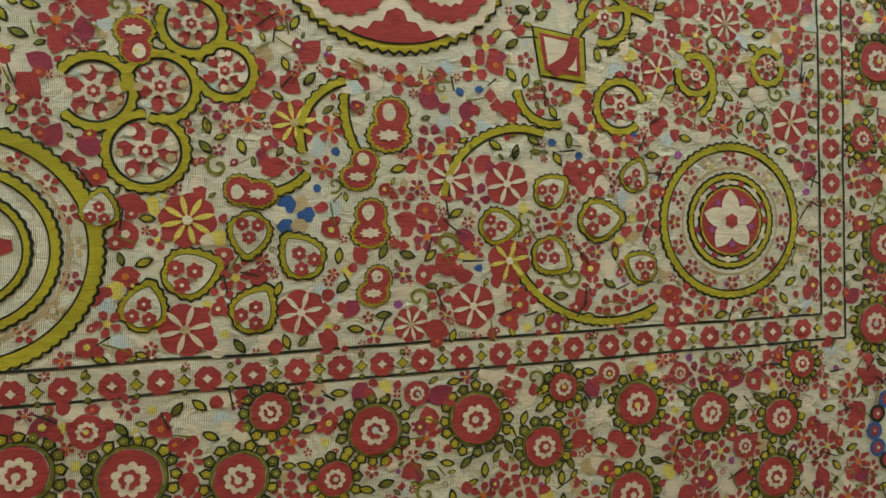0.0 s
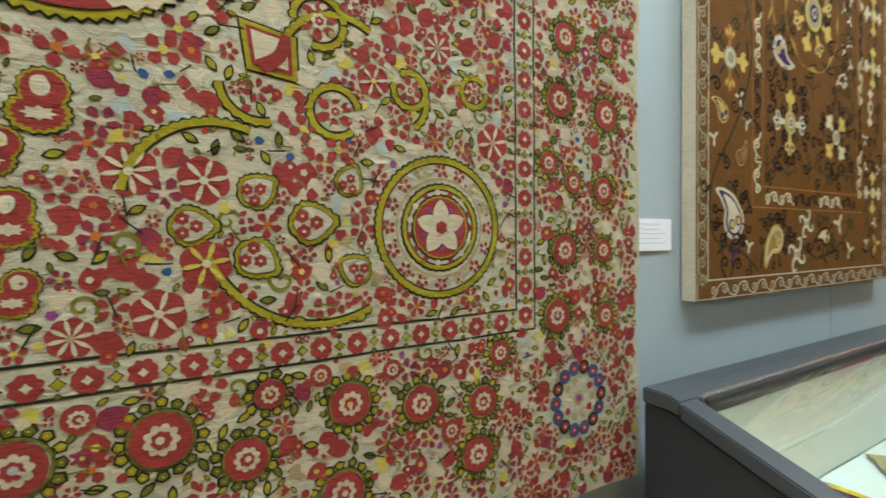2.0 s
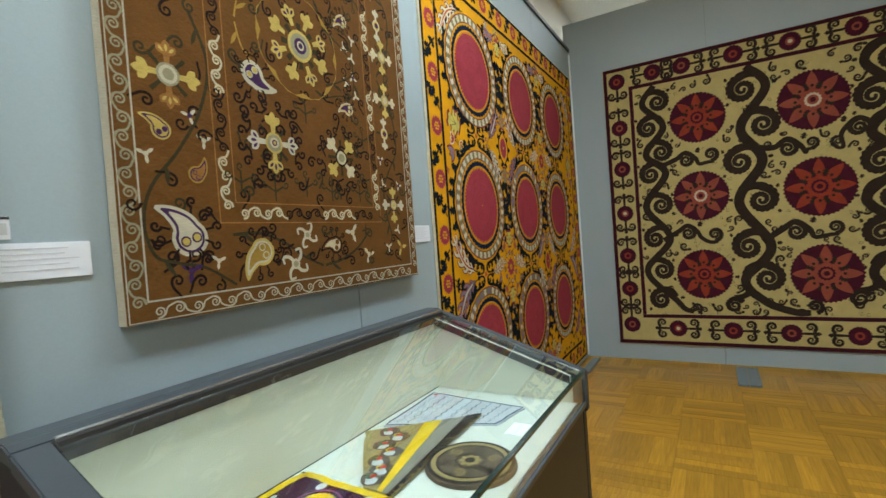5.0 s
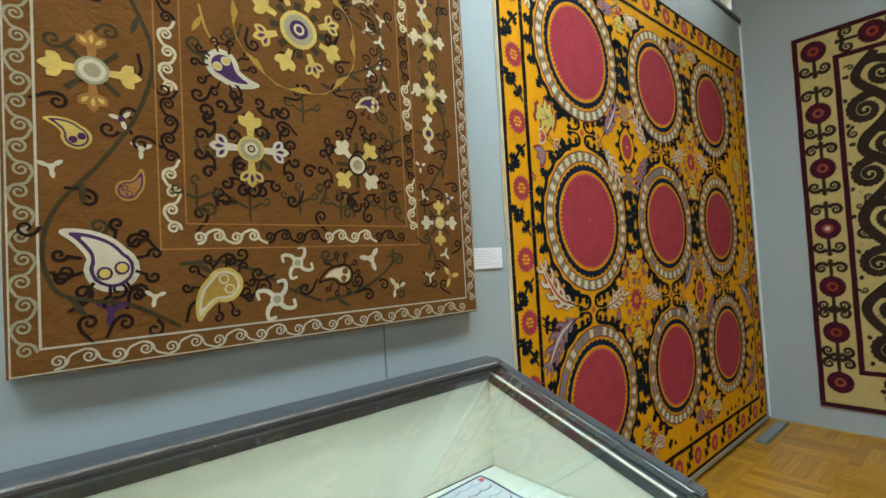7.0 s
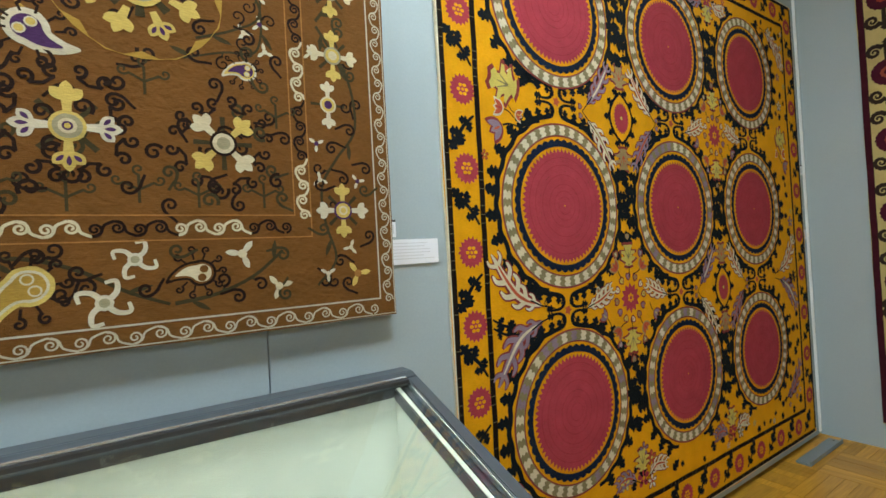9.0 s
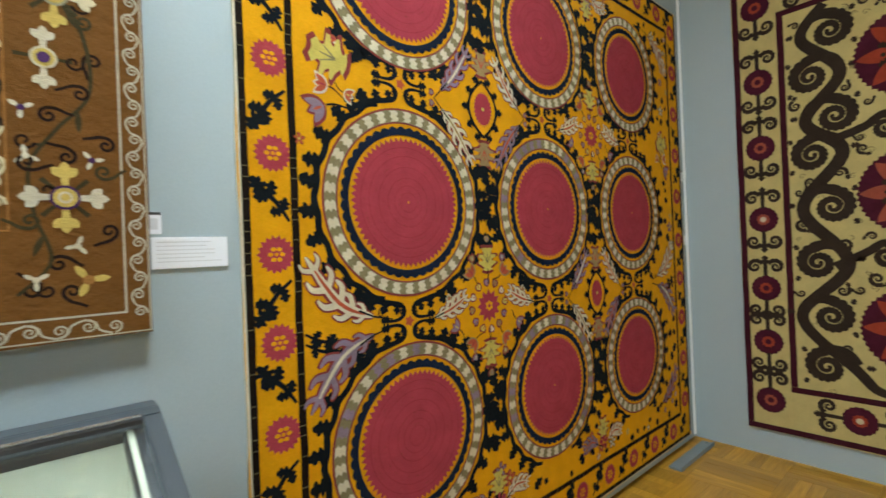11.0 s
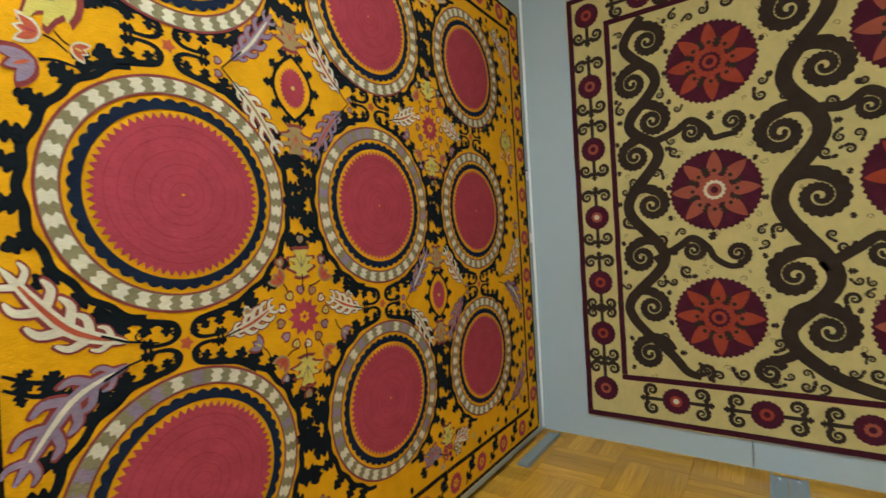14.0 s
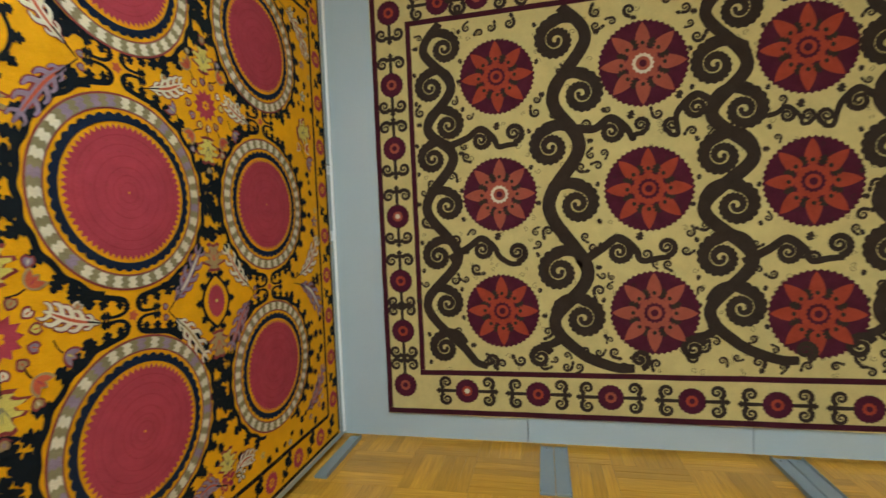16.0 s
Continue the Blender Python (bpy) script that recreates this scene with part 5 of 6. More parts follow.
    # large medallions
    def target(c, rings, heart):
        P = Patch()
        for k, (r0, r1, mt) in enumerate(rings):
            if mt is green:
                ring(P, c, r0 - .0025, r1 + .0035, black, 1, teeth=int(r1 * 520), depth=.025)
                ring(P, c, r0, r1, green, 2, teeth=int(r1 * 520), depth=.02)
            else:
                ring(P, c, r0, r1, mt, 1, 60)
        for k in range(heart[0]):
            a = TAU * k / heart[0]
            e = at(c, a, heart[1])
            flower5(P, e, heart[2], (random.choice((red, red, crimson, tan)), cream))
        P.make("target_medallion", root, "round medallion of olive rings and small flowers")

    S = (.634, 1.403)
    target(S, ((.104, .114, green), (.062, .069, green), (.047, .051, green), (.077, .080, tan)), (16, .092, .011))
    P = Patch()
    disc(P, S, .048, red, 2, n=30)
    for k in range(5):
        a = .35 + k * TAU / 5
        petal(P, at(S, a, .004), a, .042, .029, cream, 3, .42)
        disc(P, at(S, a + TAU / 10, .034), .005, violet, 3, n=6)
    disc(P, S, .011, red, 4, teeth=6, depth=.2, scallop=True)
    for k in range(15):
        a = TAU * k / 15
        disc(P, at(S, a, .057), .0055, random.choice((crimson, red, cream, cream)), 2, n=6)
    for k in range(26):
        a = TAU * k / 26
        disc(P, at(S, a, .084 + .008 * (k % 2)), .003, random.choice((violet, lemon, ice, red)), 2, n=6)
    P.make("star_medallion", root, "red disc with cream five-petalled star")
    claim(S, .120)
    B = (-.345, 1.39)
    target(B, ((.128, .144, green), (.088, .098, green), (.060, .067, green), (.105, .109, tan)), (18, .114, .012))
    P = Patch()
    flower5(P, B, .045, (red, cream), 7)
    P.make("flower", root, "red medallion heart")
    claim(B, .152)
    T = (.153, 1.775)
    P = Patch()
    disc(P, T, .163, black, 1, teeth=70, depth=.035, ry=.150)
    disc(P, T, .159, green, 2, teeth=70, depth=.035, ry=.146)
    disc(P, T, .1475, black, 3, n=60, ry=.1345)
    disc(P, T, .1455, red, 3.5, n=60, ry=.1325)
    for q, mt in ((.90, cream), (.76, red), (.58, cream), (.44, red), (.24, cream)):
        disc(P, (T[0] + .062, T[1] - .012), .098 * q, mt, 4 + int((1 - q) * 9), teeth=26, depth=.06, ry=.125 * q)
        disc(P, (T[0] - .062, T[1] - .012), .092 * q, mt, 4 + int((1 - q) * 9), teeth=24, depth=.06, ry=.12 * q)
    P.make("great_medallion", root, "red medallion with cream saw-toothed bands")
    claim(T, .165)

    # frame of double dark lines with a row of flowers between
    P = Patch()
    for (a, b) in (((-1.2, 1.243), (.789, 1.257)), ((.789, 1.257), (.787, 2.6)), ((-1.2, 1.201), (.832, 1.218)), ((.832, 1.218), (.832, 2.6))):
        n = 60
        stroke(P, [(a[0] + (b[0] - a[0]) * k / n + .002 * noise.noise((k * .3, a[1], 3)), a[1] + (b[1] - a[1]) * k / n + .002 * noise.noise((k * .3, a[1], 7))) for k in range(n + 1)], .0036, .0036, black, 1)
    P.make("frame_line", root, "dark stitched double frame line")
    for k in range(220):
        u = -1.2 + k * .0092
        for v in (1.2515 + (u - .3) * .007, 1.2135 + (u - .3) * .0084):
            claim((u, v), .0035)
        if k < 150:
            claim((.788, 1.25 + k * .0092), .0035)
            claim((.832, 1.22 + k * .0092), .0035)
    def bud_row(c, along):
        P = Patch()
        disc(P, c, .0165, red, 1, teeth=8, depth=.14, scallop=True, wob=.06)
        disc(P, c, .006, cream, 2, teeth=4, depth=.4)
        e = (c[0] + along[0] * .0265, c[1] + along[1] * .0265)
        disc(P, e, .0085, black, 1, teeth=4, depth=.4)
        disc(P, e, .0066, green, 2, teeth=4, depth=.4)
        for s in (-1, 1):
            f = (e[0] + along[1] * s * .014, e[1] + along[0] * s * .014)
            disc(P, f, .0042, black, 1, n=6)
            disc(P, f, .003, leaf, 2, n=6)
        P.make("frame_flower", root, "small red frame flower with olive buds")
        claim(c, .022)
        claim(e, .012)
    for k in range(36):
        u = -1.1 + k * .053
        if u < .80:
            bud_row((u, 1.2225 + (u + .3) * .0125), (1, 0))
    for k in range(24):
        bud_row((.81, 1.245 + k * .053), (0, 1))

    # outer border
    for (u, v, r, w) in ((.242, 1.145, .033, 1), (.107, 1.142, .031, 1), (-.021, 1.178, .024, 1), (-.06, 1.098, .031, 1), (-.183, 1.111, .036, 1), (-.301, 1.13, .033, 1), (.337, 1.098, .027, 1), (.478, 1.145, .030, 1),
                         (.595, 1.123, .029, 1), (.714, 1.105, .027, 1), (.367, 1.178, .020, 1), (.163, 1.186, .017, 0), (.703, 1.016, .03, 1), (.055, 1.085, .022, 1), (.466, 1.017, .031, 1), (.65, 1.068, .019, 0),
                         (.545, 1.185, .016, 0), (.435, 1.193, .016, 0), (.751, 1.184, .021, 1), (-.227, 1.172, .021, 0)):
        rosette((u, v), r, bool(w))
    for (u, v, r) in ((.91, 1.767, .027), (1.024, 1.774, .024), (.895, 1.645, .03), (1.023, 1.633, .03), (.866, 1.525, .02), (.93, 1.492, .02), (1.014, 1.479, .026), (.907, 1.361, .029), (1.013, 1.359, .022), (.887, 1.237, .03), (1.02, 1.226, .024),
                      (.936, 1.91, .03), (1.019, 1.891, .028), (.92, 2.03, .028), (1.03, 2.02, .026)):
        rosette((u, v), r, True)
    C = (.945, 1.068)
    P = Patch()
    for k in range(14):
        a = TAU * k / 14
        e = at(C, a, .062)
        ring(P, e, .0085, .0145, blue if k % 3 else black, 2, 14)
        disc(P, e, .009, red, 2, n=9)
        disc(P, e, .003, cream, 3, n=6)
    for k in range(10):
        a = TAU * k / 10
        disc(P, at(C, a, .036), .008, random.choice((red, cream, tan)), 1, n=7, wob=.15)
    disc(P, C, .016, tan, 1, teeth=7, depth=.25, scallop=True)
    disc(P, C, .008, violet, 2, n=8)
    P.make("blue_ring_medallion", root, "ring of small blue and red flowers")
    claim(C, .082)

    # main flowers of the field
    P = Patch()
    q = [(.336, 1.672), (.408, 1.66), (.41, 1.60), (.345, 1.608)]
    m = (.374, 1.638)
    for k, (g, mt) in enumerate(((1.08, black), (1.0, green), (.80, red), (.64, cream))):
        P.poly([(m[0] + (p[0] - m[0]) * g, m[1] + (p[1] - m[1]) * g) for p in q], mt, 1 + k)
    stroke(P, smooth([(.395, 1.66), (.385, 1.63), (.36, 1.612)], 6), .014, .02, red, 5)
    P.make("square_motif", root, "tilted square of cream and red in olive edge")
    claim(m, .045)
    for c, r in (((-.205, 1.572), .042), ((-.133, 1.579), .040), ((-.152, 1.502), .045), ((-.06, 1.60), .034), ((-.096, 1.655), .036), ((.461, 1.567), .036), ((.58, 1.615), .028), ((.70, 1.63), .025), ((.44, 1.69), .036)):
        a = random.uniform(0, 6)
        ringed(c, r, a, a + random.uniform(5.0, 6.2))
    for c, r in (((-.109, 1.419), .034), ((.020, 1.30), .030), ((.242, 1.297), .031), ((.293, 1.46), .031), ((.215, 1.467), .031), ((.294, 1.356), .031), ((.158, 1.277), .024), ((-.116, 1.286), .033), ((.738, 1.549), .033), ((.52, 1.62), .026), ((.019, 1.538), .030), ((.63, 1.69), .026)):
        flower8(c, r, random.choice((cream, cream, cream, lemon)), red, random.choice((6, 8)))
    for c, a, s in (((-.038, 1.404), -1.7, .048), ((-.111, 1.354), .3, .058), ((-.162, 1.312), 1.3, .050), ((-.038, 1.303), 1.0, .052), ((.025, 1.368), 2.2, .052), ((.353, 1.448), .6, .044), ((.276, 1.403), .0, .046), ((.423, 1.408), .1, .056), ((.351, 1.362), -.6, .050), ((.48, 1.467), 1.2, .040), ((.491, 1.339), 2.6, .044), ((-.205, 1.43), 1.4, .04)):
        drop(c, a, s)
    for c, s, a in (((.139, 1.540), .056, 1.4), ((.101, 1.482), .044, 1.1), ((.110, 1.413), .050, 1.5), ((.115, 1.332), .042, 1.2), ((-.04, 1.453), .046, 2.9), ((-.159, 1.631), .046, -1.5)):
        bell(c, s, a)
    P = Patch()
    for k, mt in enumerate((blue, tan, blue, cream, blue, tan)):
        disc(P, at((.014, 1.423), k * TAU / 6, .016), .0115, mt, 1, n=6, wob=.2)
    P.make("blue_flower", root, "small cornflower blue flower")
    claim((.014, 1.423), .03)
    # long curved leaf bands in the field
    for c, r, a0, a1 in (((.31, 1.43), .105, 1.2, 3.0), ((.44, 1.42), .155, 3.5, 5.2), ((.56, 1.60), .05, -1.0, .9), ((.47, 1.62), .085, 1.0, 2.9), ((.36, 1.59), .05, 3.2, 5.0), ((-.02, 1.52), .07, 4.2, 5.6), ((.10, 1.52), .075, 1.8, 3.4), ((.20, 1.56), .12, 3.0, 3.9)):
        P = Patch()
        leafy_arc(P, c, r, a0, a1, .0066)
        P.make("leaf_band", root, "olive toothed leaf band")
        for k in range(7):
            a = a0 + (a1 - a0) * k / 6
            claim(at(c, a, r), .010)

    # small flowers, buds and leaves that fill the ground
    def bud(P, c, r, a):
        mt = random.choice((red, red, red, red, crimson, red))
        P.poly(petal_pts(at(c, a, -r), a, r * 2, r * 1.5, random.uniform(.3, .65), 4), mt, 1)
        if random.random() < .4:
            disc(P, c, r * .28, random.choice((cream, lemon, coral)), 2, n=5)
    coral = thread("orange_speck_thread", (0.5, 0.16, 0.03), .2)
    def small(P, c, r):
        k = random.random()
        a = random.uniform(0, TAU)
        if k < .26:
            flower5(P, c, r, (red if random.random() < .85 else crimson, random.choice((cream, cream, lemon, coral))), random.choice((4, 5, 5, 6)))
        elif k < .50:
            bud(P, c, r, a)
            if r > .009:
                bud(P, at(c, a + 2, r * .8), r * .6, a + 1)
        elif k < .74:
            g = random.choice((green, leaf, green))
            r = min(r, .0115)
            w = petal_pts(at(c, a, -r), a, r * 2.1, r * 1.0, .5, 5)
            P.poly(w, black, 1)
            P.poly([(c[0] + (p[0] - c[0]) * .66, c[1] + (p[1] - c[1]) * .66) for p in w], g, 2)
        elif k < .94:
            q = min(r, .011)
            disc(P, c, q, random.choice((cream, cream, cream, cream, tan, lemon, ice)), 1, n=9, wob=.35)
            disc(P, at(c, a, q * 1.1), q * .8, random.choice((red, cream, red)), 1, n=8, wob=.3)
        elif k < .97:
            disc(P, c, min(r * .7, .006), random.choice((violet, blue, lemon, lemon)), 1, n=6, wob=.2)
        else:
            stroke(P, spiral(c, r, 1.1, a, 1, 12), r * .3, r * .2, leaf, 1)
    fill, count = {}, len(taken)
    cells = np.zeros((60000, 3))
    cells[:count] = taken
    def roomy(c, r):
        used = cells[:count]
        return bool((np.hypot(used[:, 0] - c[0], used[:, 1] - c[1]) > used[:, 2] + r).all())
    for size, pitch in ((.016, .019), (.0125, .0155), (.0095, .012), (.0072, .0092), (.0052, .0074)):
        for i in range(int(1.56 / pitch)):
            for j in range(int(1.12 / pitch)):
                c = (-.45 + (i + random.random()) * pitch, .88 + (j + random.random()) * pitch)
                r = size * random.uniform(.85, 1.15)
                if roomy(c, r * .5):
                    cells[count] = (c[0], c[1], r)
                    count += 1
                    small(fill.setdefault((int(c[0] * 2.5 + 10), int(c[1] * 2.5)), Patch()), c, r * 1.08)
    for _ in range(2600):
        c, r = (random.uniform(-1.22, 1.115), random.uniform(.88, 2.7)), random.choice((.014, .011, .008))
        if roomy(c, r * .5):
            cells[count] = (c[0], c[1], r)
            count += 1
            small(fill.setdefault((int(c[0] * 2.5 + 10), int(c[1] * 2.5)), Patch()), c, r * 1.08)
    # thin dark stems
    for k in range(800):
        c, a = (random.uniform(-.45, 1.1), random.uniform(.89, 1.95)), random.uniform(0, TAU)
        if free(c, .004):
            l, w = random.uniform(.009, .018), random.choice((-.9, .9))
            P = fill.setdefault((int(c[0] * 2.5 + 10), int(c[1] * 2.5)), Patch())
            stroke(P, smooth([at(c, a, -l), at(c, a + 1.57, l * w * .5), at(c, a + w, l)], 4), .0026, .0018, random.choice((black, leaf)), 3)
    for P in fill.values():
        tagged(P.make("flower_ground", root, "small red flowers, buds and olive leaves"), kind="stuff")

flower_hanging()


# ---- panel feet ----
def panel_foot(y, wide, group="steel feet of the display panels"):
    root = thing("panel_foot", "grey painted steel foot plate lying on the parquet", "foot plate", group, (EX - .002, y, 0))
    n = 2 if wide else 1
    for k in range(n):
        y0 = -.165 * .5 * n + k * .0845 if wide else -.04
        bm = box(-.53, 0, y0, y0 + .080, 0, .016, .003)
        box(-.53, 0, y0 + (0 if k == 0 else .072), y0 + (.008 if k == 0 else .08), .016, .03, .002, bm)
        plate = part("plate", bm, METAL, root)
        part("screw", box(-.045, -.03, y0 + .035, y0 + .046, .016, .021, .002), CHROME, plate, "small bright screw")
    return root

panel_foot(-.535 + .0, True)
panel_foot(-1.82, True)
panel_foot(-3.08, True)
panel_foot(.70, False)
# cable hanging from behind the end panels
cable = thing("cable", "thin grey cable tie hanging down the panel seam", "cable")
bm = bmesh.new()
for k in range(8):
    z = .30 - k * .034
    box(EX - .010, EX - .004, -.466 + .004 * math.sin(k), -.460 + .004 * math.sin(k), z - .036, z, .001, bm)
part("cord", bm, METAL, cable)


# ---- labels on the wall ----
def wall_label(x0, x1, z0, z1, lines, label="white printed label card with grey lines of text"):
    root = thing("wall_label", label, "label", "label cards", ((x0 + x1) / 2, WY, (z0 + z1) / 2))
    w, h = (x1 - x0) / 2, (z1 - z0) / 2
    card = part("card", box(-w, w, -.006, -.0005, -h, h, .0012), PAPER, root)
    random.seed(int(x0 * 100))
    for k in range(lines):
        z = h - .012 - k * (2 * h - .02) / max(lines, 1)
        e = w * random.uniform(.35, .9)
        part("text_line", box(-w * .88, e, -.0068, -.0061, z - .0016, z + .0006), INK, card, "line of grey print")
    return root

wall_label(1.143, 1.306, 1.352, 1.428, 5)
wall_label(2.572, 2.748, 1.370, 1.449, 6)
wall_label(5.678, 5.738, 1.36, 1.425, 3)
# QR cards; a plain pale square takes the place of the code.
def small_card(x0, x1, z0, z1):
    root = thing("number_card", "small white card with a black top band", "label", "number cards", ((x0 + x1) / 2, WY, (z0 + z1) / 2))
    w, h = (x1 - x0) / 2, (z1 - z0) / 2
    card = part("card", box(-w, w, -.005, -.0005, -h, h, .001), PAPER, root)
    part("band", box(-w * .96, w * .96, -.0058, -.0051, h * .72, h * .97), BLACKCARD, card, "black band")
    part("grey_square", box(-w * .6, w * .6, -.0058, -.0051, -h * .6, h * .4), INK, card, "pale grey square")
    return root
small_card(1.145, 1.172, 1.436, 1.482)
small_card(2.556, 2.596, 1.457, 1.512)
small_card(5.69, 5.728, 1.80, 1.87)


# ---- things in the display case ----
def laid(name, label, category, corners, mat, z, thick, wob=.004):
    """A cloth lying flat, its outline between the corners a little uneven."""
    root = new(name)
    root.location = (0, 0, z + thick)
    tagged(root, label, category)
    bm = bmesh.new()
    edge = []
    n = len(corners)
    for i in range(n):
        a, b = corners[i], corners[(i + 1) % n]
        for k in range(9):
            t = k / 9
            q = wob * noise.noise((i * 3.1 + t * 5, a[0] * 9, z * 40)) * 2 if k else 0
            edge.append((a[0] + (b[0] - a[0]) * t + q, a[1] + (b[1] - a[1]) * t - q))
    top = [bm.verts.new((x, y, 0)) for x, y in edge]
    low = [bm.verts.new((x, y, -thick)) for x, y in edge]
    bm.faces.new(top)
    bm.faces.new(low[::-1])
    for k in range(len(edge)):
        bm.faces.new((top[k], low[k], low[(k + 1) % len(edge)], top[(k + 1) % len(edge)]))
    bmesh.ops.recalc_face_normals(bm, faces=bm.faces[:])
    part("ground_cloth", bm, mat, root)
    return root, edge


def case_things():
    random.seed(4)
    tray = .735
    white = thread("white_cotton", (0.50, 0.55, 0.60), .1)
    slate = thread("slate_blue_thread", (0.05, 0.08, 0.14), .2)
    sky = thread("sky_blue_thread", (0.18, 0.30, 0.42), .2)
    purple = thread("dark_purple_velvet", (0.035, 0.010, 0.03), .3)
    sun = thread("sun_yellow_thread", (0.66, 0.45, 0.02), .15)
    green = thread("leaf_green_thread", (0.06, 0.17, 0.06), .2)
    grey = thread("grey_wool", (0.22, 0.22, 0.19), .2)
    black = thread("black_fringe_wool", (0.02, 0.018, 0.02), .3)
    redt = thread("red_speck_thread", (0.5, 0.06, 0.04), .2)
    brown = thread("grey_brown_braid", (0.11, 0.085, 0.065), .25)
    khaki = thread("khaki_wool", (0.30, 0.25, 0.11), .2)

    def lerp(a, b, t):
        return (a[0] + (b[0] - a[0]) * t, a[1] + (b[1] - a[1]) * t)

    # pale blue cloth with dark wavy lines
    q = [(2.41, .615), (2.375, .20), (2.20, .235), (2.06, .60)]
    root, edge = laid("folded_cloth", "white folded cloth with slate blue wavy embroidery", "textile", q, white, tray, .006)
    P = Patch()
    stroke(P, [lerp(p, (2.27, .44), .03) for p in edge] + [lerp(edge[0], (2.27, .44), .03)], .008, .008, slate, 1)
    P.make("dark_hem", root, "slate blue hem")
    for k in range(9):
        P = Patch()
        a, b = lerp(q[0], q[1], .08 + k * .1), lerp(q[3], q[2], .08 + k * .1)
        pts = [(lerp(a, b, .06 + t * .044)[0] + .007 * math.sin(t * 2.0), lerp(a, b, .06 + t * .044)[1] + .007 * math.cos(t * 2.0)) for t in range(21)]
        stroke(P, pts, .004, .003, slate if k % 2 else sky, 1)
        P.make("wavy_line", root, "slate blue wavy line")
    P = Patch()
    disc(P, lerp(q[0], (2.27, .44), .16), .015, redt, 2, teeth=6, depth=.55)
    P.make("red_star", root, "small red star")

    # striped cloth with black fringe
    A, B, C, D = (1.985, .622), (2.25, .315), (1.70, .30), (1.705, .395)
    root, edge = laid("striped_cloth", "khaki patterned cloth with yellow and grey bands and black fringe", "textile", [A, B, C, D], khaki, tray + .007, .006)
    def strip(t0, t1, mat, layer, name, label):
        P = Patch()
        P.poly([lerp(A, B, t0), lerp(A, B, t1), lerp(D, C, t1), lerp(D, C, t0)], mat, layer)
        P.make(name, root, label)
    strip(.50, .66, sun, 1, "yellow_band", "yellow band")
    strip(.66, .86, grey, 1, "grey_band", "grey woven band")
    P = Patch()
    for k in range(40):
        a, b = lerp(lerp(A, B, .86), lerp(D, C, .86), k / 39), lerp(lerp(A, B, 1.0), lerp(D, C, 1.0), (k + random.uniform(-.6, .6)) / 39)
        stroke(P, [a, b], .014, .008, black, 1)
    tagged(P.make("fringe", root, "black wool fringe"), kind="stuff")
    for k in range(7):
        P = Patch()
        c = lerp(lerp(A, B, .22 + .12 * (k % 2)), lerp(D, C, .22 + .12 * (k % 2)), .1 + k * .13)
        disc(P, c, .036, brown, 1, n=12, wob=.12)
        disc(P, at(c, 3.4, .012), .017, white, 2, n=9, wob=.25)
        stroke(P, spiral(at(c, 1.2, .01), .016, 1.2, 0, 1, 12), .005, .004, sun if k % 2 else green, 3)
        disc(P, at(c, .5, .012), .010, redt, 3, n=7)
        P.make("woven_motif", root, "brown and cream woven motif")

    # purple cloth with yellow discs
    q = [(1.71, .620), (1.55, .628), (1.29, .10), (1.69, .10)]
    root, edge = laid("embroidered_cloth", "dark purple cloth with yellow border and yellow green discs", "textile", q, purple, tray, .007)
    mid = (1.555, .36)
    P = Patch()
    stroke(P, [lerp(p, mid, .05) for p in edge] + [lerp(edge[0], mid, .05)], .024, .024, sun, 1)
    P.make("yellow_border", root, "yellow border band")
    pink = thread("mauve_line_thread", (0.20, 0.06, 0.17), .2)
    for c, r in (((1.60, .46), .052), ((1.59, .30), .055), ((1.47, .36), .05), ((1.44, .19), .05), ((1.58, .165), .042), ((1.54, .56), .03)):
        P = Patch()
        ring(P, c, r * 1.16, r * 1.28, pink, 1, 30)
        disc(P, c, r, sun, 1, teeth=22, depth=.08)
        trefoil(P, at(c, 2.0, -r * .25), 2.0, r * .55, green, 2)
        P.make("yellow_disc", root, "yellow disc with green leaf")
        for a in (.6, 3.4):
            P = Patch()
            disc(P, at(c, a, r * 1.62), r * .34, white if a < 1 else green, 1, n=12, ry=r * .26)
            P.make("bud", root, "small white or green bud")

    # round plaited mat
    c, r = (1.928, .196), .128
    root = new("round_mat")
    root.location = (c[0], c[1], tray + .007)
    tagged(root, "round grey-brown braided mat with dark coiled pattern", "mat")
    bm = bmesh.new()
    bmesh.ops.create_cone(bm, cap_ends=True, segments=48, radius1=r, radius2=r * .985, depth=.014)
    bmesh.ops.bevel(bm, geom=[e for e in bm.edges], offset=.002, segments=1, affect="EDGES")
    part("base_disc", bm, brown, root)
    P = Patch()
    off = 8.2e-3 / LIFT
    for a, b, m in ((.88, .95, black), (.70, .74, black), (.30, .34, black), (.76, .86, khaki)):
        ring(P, (0, 0), r * a, r * b, m, off, 48)
    P.make("coil_ring", root, "dark coil rings")
    for k in range(6):
        P = Patch()
        a = k * TAU / 6
        stroke(P, spiral(at((0, 0), a, r * .52), r * .16, 1.5, a, 1, 22), .006, .004, khaki if k % 2 else black, off + 1)
        P.make("coil", root, "coiled braid")
    P = Patch()
    disc(P, (0, 0), r * .26, khaki, off + 1, teeth=8, depth=.3, scallop=True)
    disc(P, (0, 0), r * .12, black, off + 2, n=12)
    P.make("centre", root, "pale centre")
    card = thing("caption_card", "small pale blue caption card in the case", "label", at=(2.20, .16, tray))
    part("card", box(-.045, .045, -.03, .03, .0005, .0025, .0006), PAPER, card)
    part("text_line", box(-.035, .03, -.004, .0, .003, .0034), INK, card)

case_things()


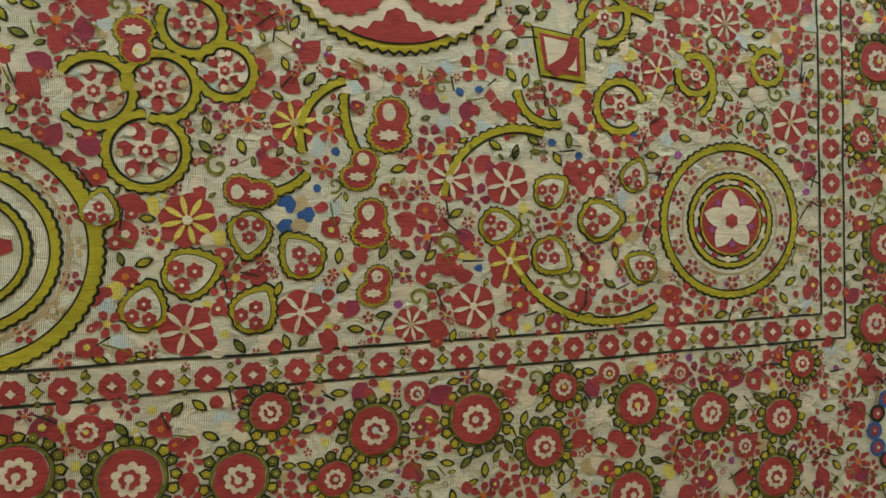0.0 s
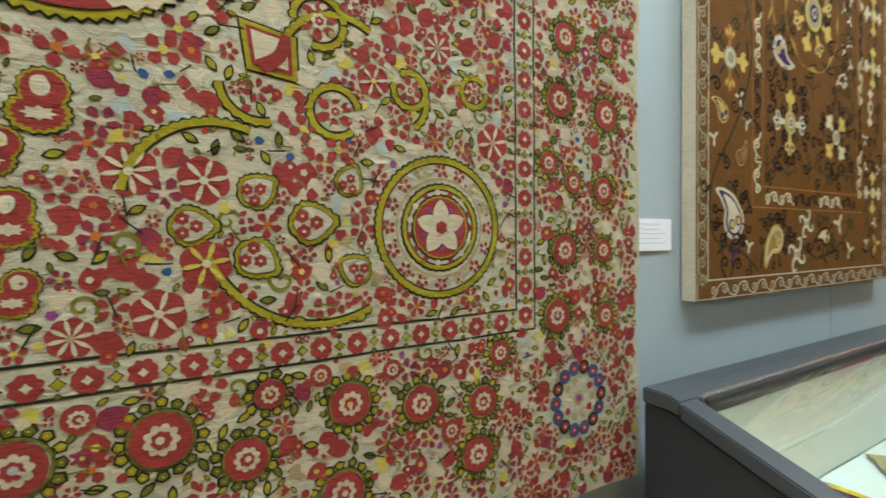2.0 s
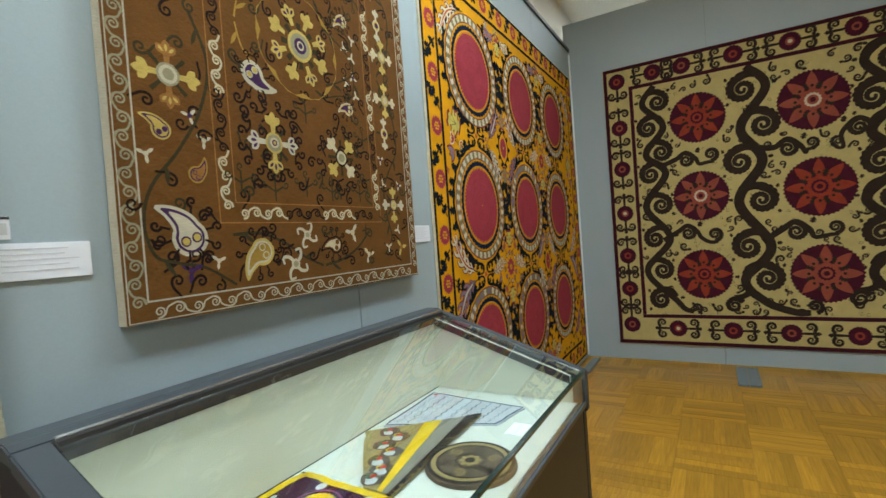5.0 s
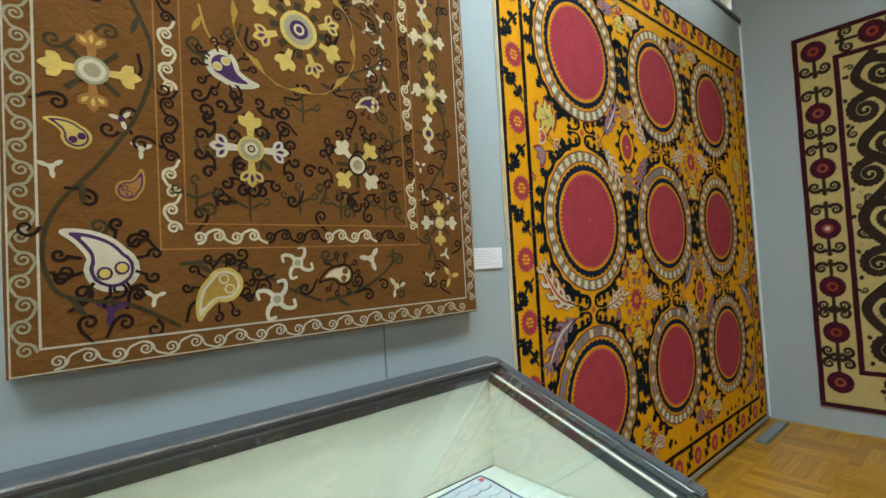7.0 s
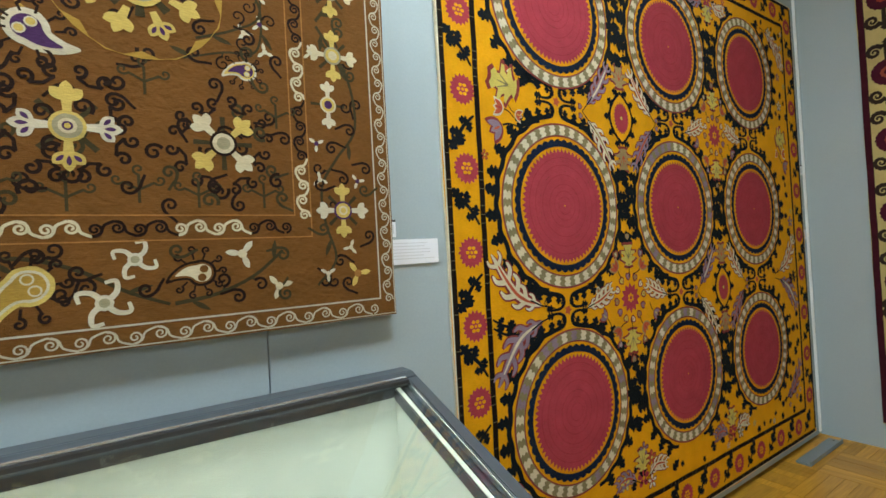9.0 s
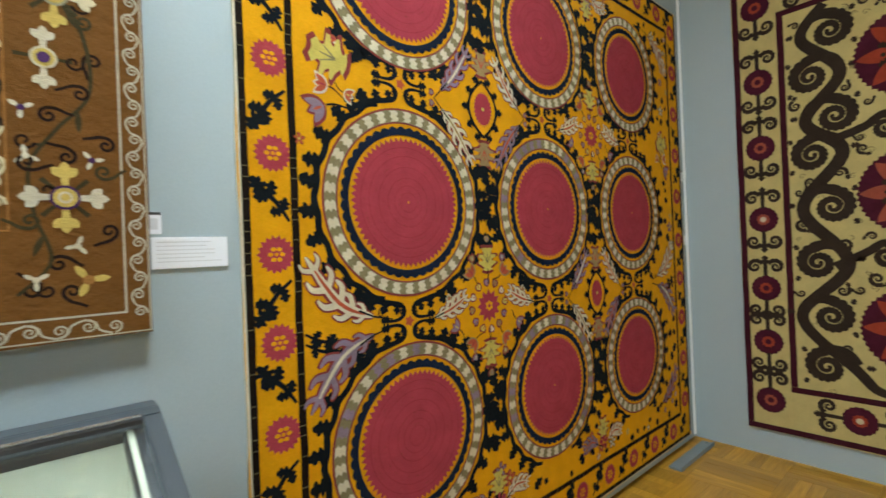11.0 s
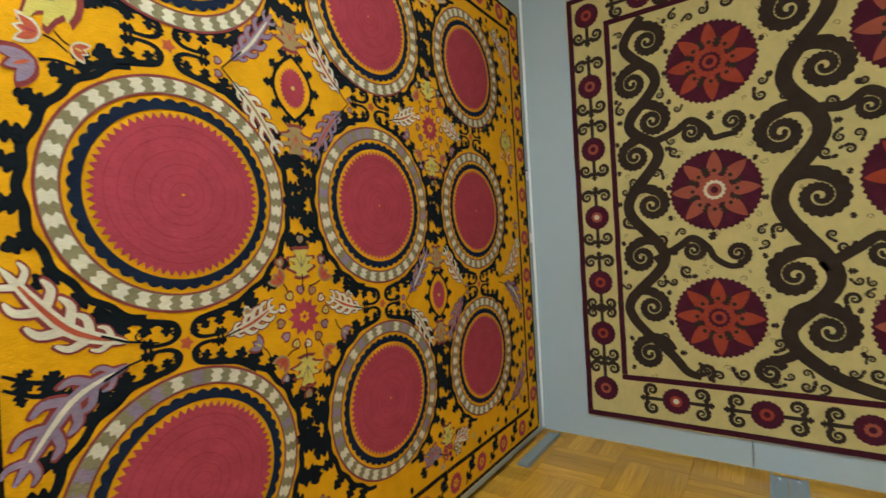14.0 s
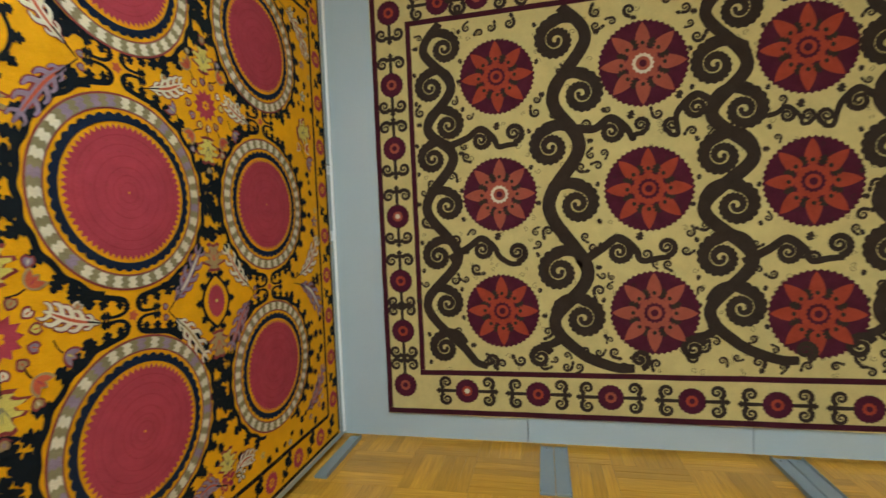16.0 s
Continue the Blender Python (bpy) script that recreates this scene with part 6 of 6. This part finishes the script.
# ---- parquet: square blocks of narrow staves, turned by turns ----
def stave_mesh(along, length, width):
    bm = bmesh.new()
    hx, hy = (length / 2, width / 2)
    g = .0005
    pts = [(-hx + g, -hy + g), (hx - g, -hy + g), (hx - g, hy - g), (-hx + g, hy - g)]
    top = [bm.verts.new((x, y, 0)) for x, y in [(p[0] * (1 - .002), p[1] * (1 - .012)) for p in pts]]
    low = [bm.verts.new((x, y, -.006)) for x, y in pts]
    bm.faces.new(top)
    for k in range(4):
        bm.faces.new((top[k], low[k], low[(k + 1) % 4], top[(k + 1) % 4]))
    bmesh.ops.recalc_face_normals(bm, faces=bm.faces[:])
    me = bpy.data.meshes.new("stave")
    bm.to_mesh(me)
    bm.free()
    me.materials.append(PARQUET)
    return me


def lay_parquet():
    random.seed(2)
    size, n = .392, 6
    w = size / n
    me = stave_mesh("x", size, w)
    x0, y0 = 3.64 - 22 * size, -.16 - 18 * size
    verts, faces = [], []
    for i in range(44):
        for j in range(22):
            cx, cy = x0 + (i + .5) * size, y0 + (j + .5) * size
            turned = (i + j) % 2
            for k in range(n):
                d = (k + .5) * w - size / 2
                px, py = (cx + d, cy) if turned else (cx, cy + d)
                lx, ly = (w, size) if turned else (size, w)
                if px - lx / 2 < -5 or px + lx / 2 > 12 or py - ly / 2 < -7 or py + ly / 2 > 1.06:
                    continue
                dz = random.uniform(-.0007, .0003)
                if 4.0 < cx < 5.9 and -2.2 < cy < .8:
                    ob = bpy.data.objects.new("stave", me)
                    scene.collection.objects.link(ob)
                    ob.parent = floor
                    ob.location = (px, py, dz)
                    ob.rotation_euler = (random.uniform(-.001, .001), 0, (math.pi / 2 if turned else 0) + (math.pi if random.random() < .5 else 0))
                else:
                    q = len(verts)
                    g = .0005
                    verts += [(px - lx / 2 + g, py - ly / 2 + g, dz), (px + lx / 2 - g, py - ly / 2 + g, dz), (px + lx / 2 - g, py + ly / 2 - g, dz), (px - lx / 2 + g, py + ly / 2 - g, dz)]
                    verts += [(a, b, -.006) for a, b, _ in verts[q:q + 4]]
                    faces += [(q, q + 1, q + 2, q + 3)] + [(q + t, q + 4 + t, q + 4 + (t + 1) % 4, q + (t + 1) % 4) for t in range(4)]
    m = bpy.data.meshes.new("parquet_rest")
    m.from_pydata(verts, [], faces)
    m.materials.append(PARQUET_REST)
    m.update()
    ob = new("parquet_rest", m)
    ob.parent = floor
    tagged(ob, "golden oak parquet staves", kind="stuff")

lay_parquet()
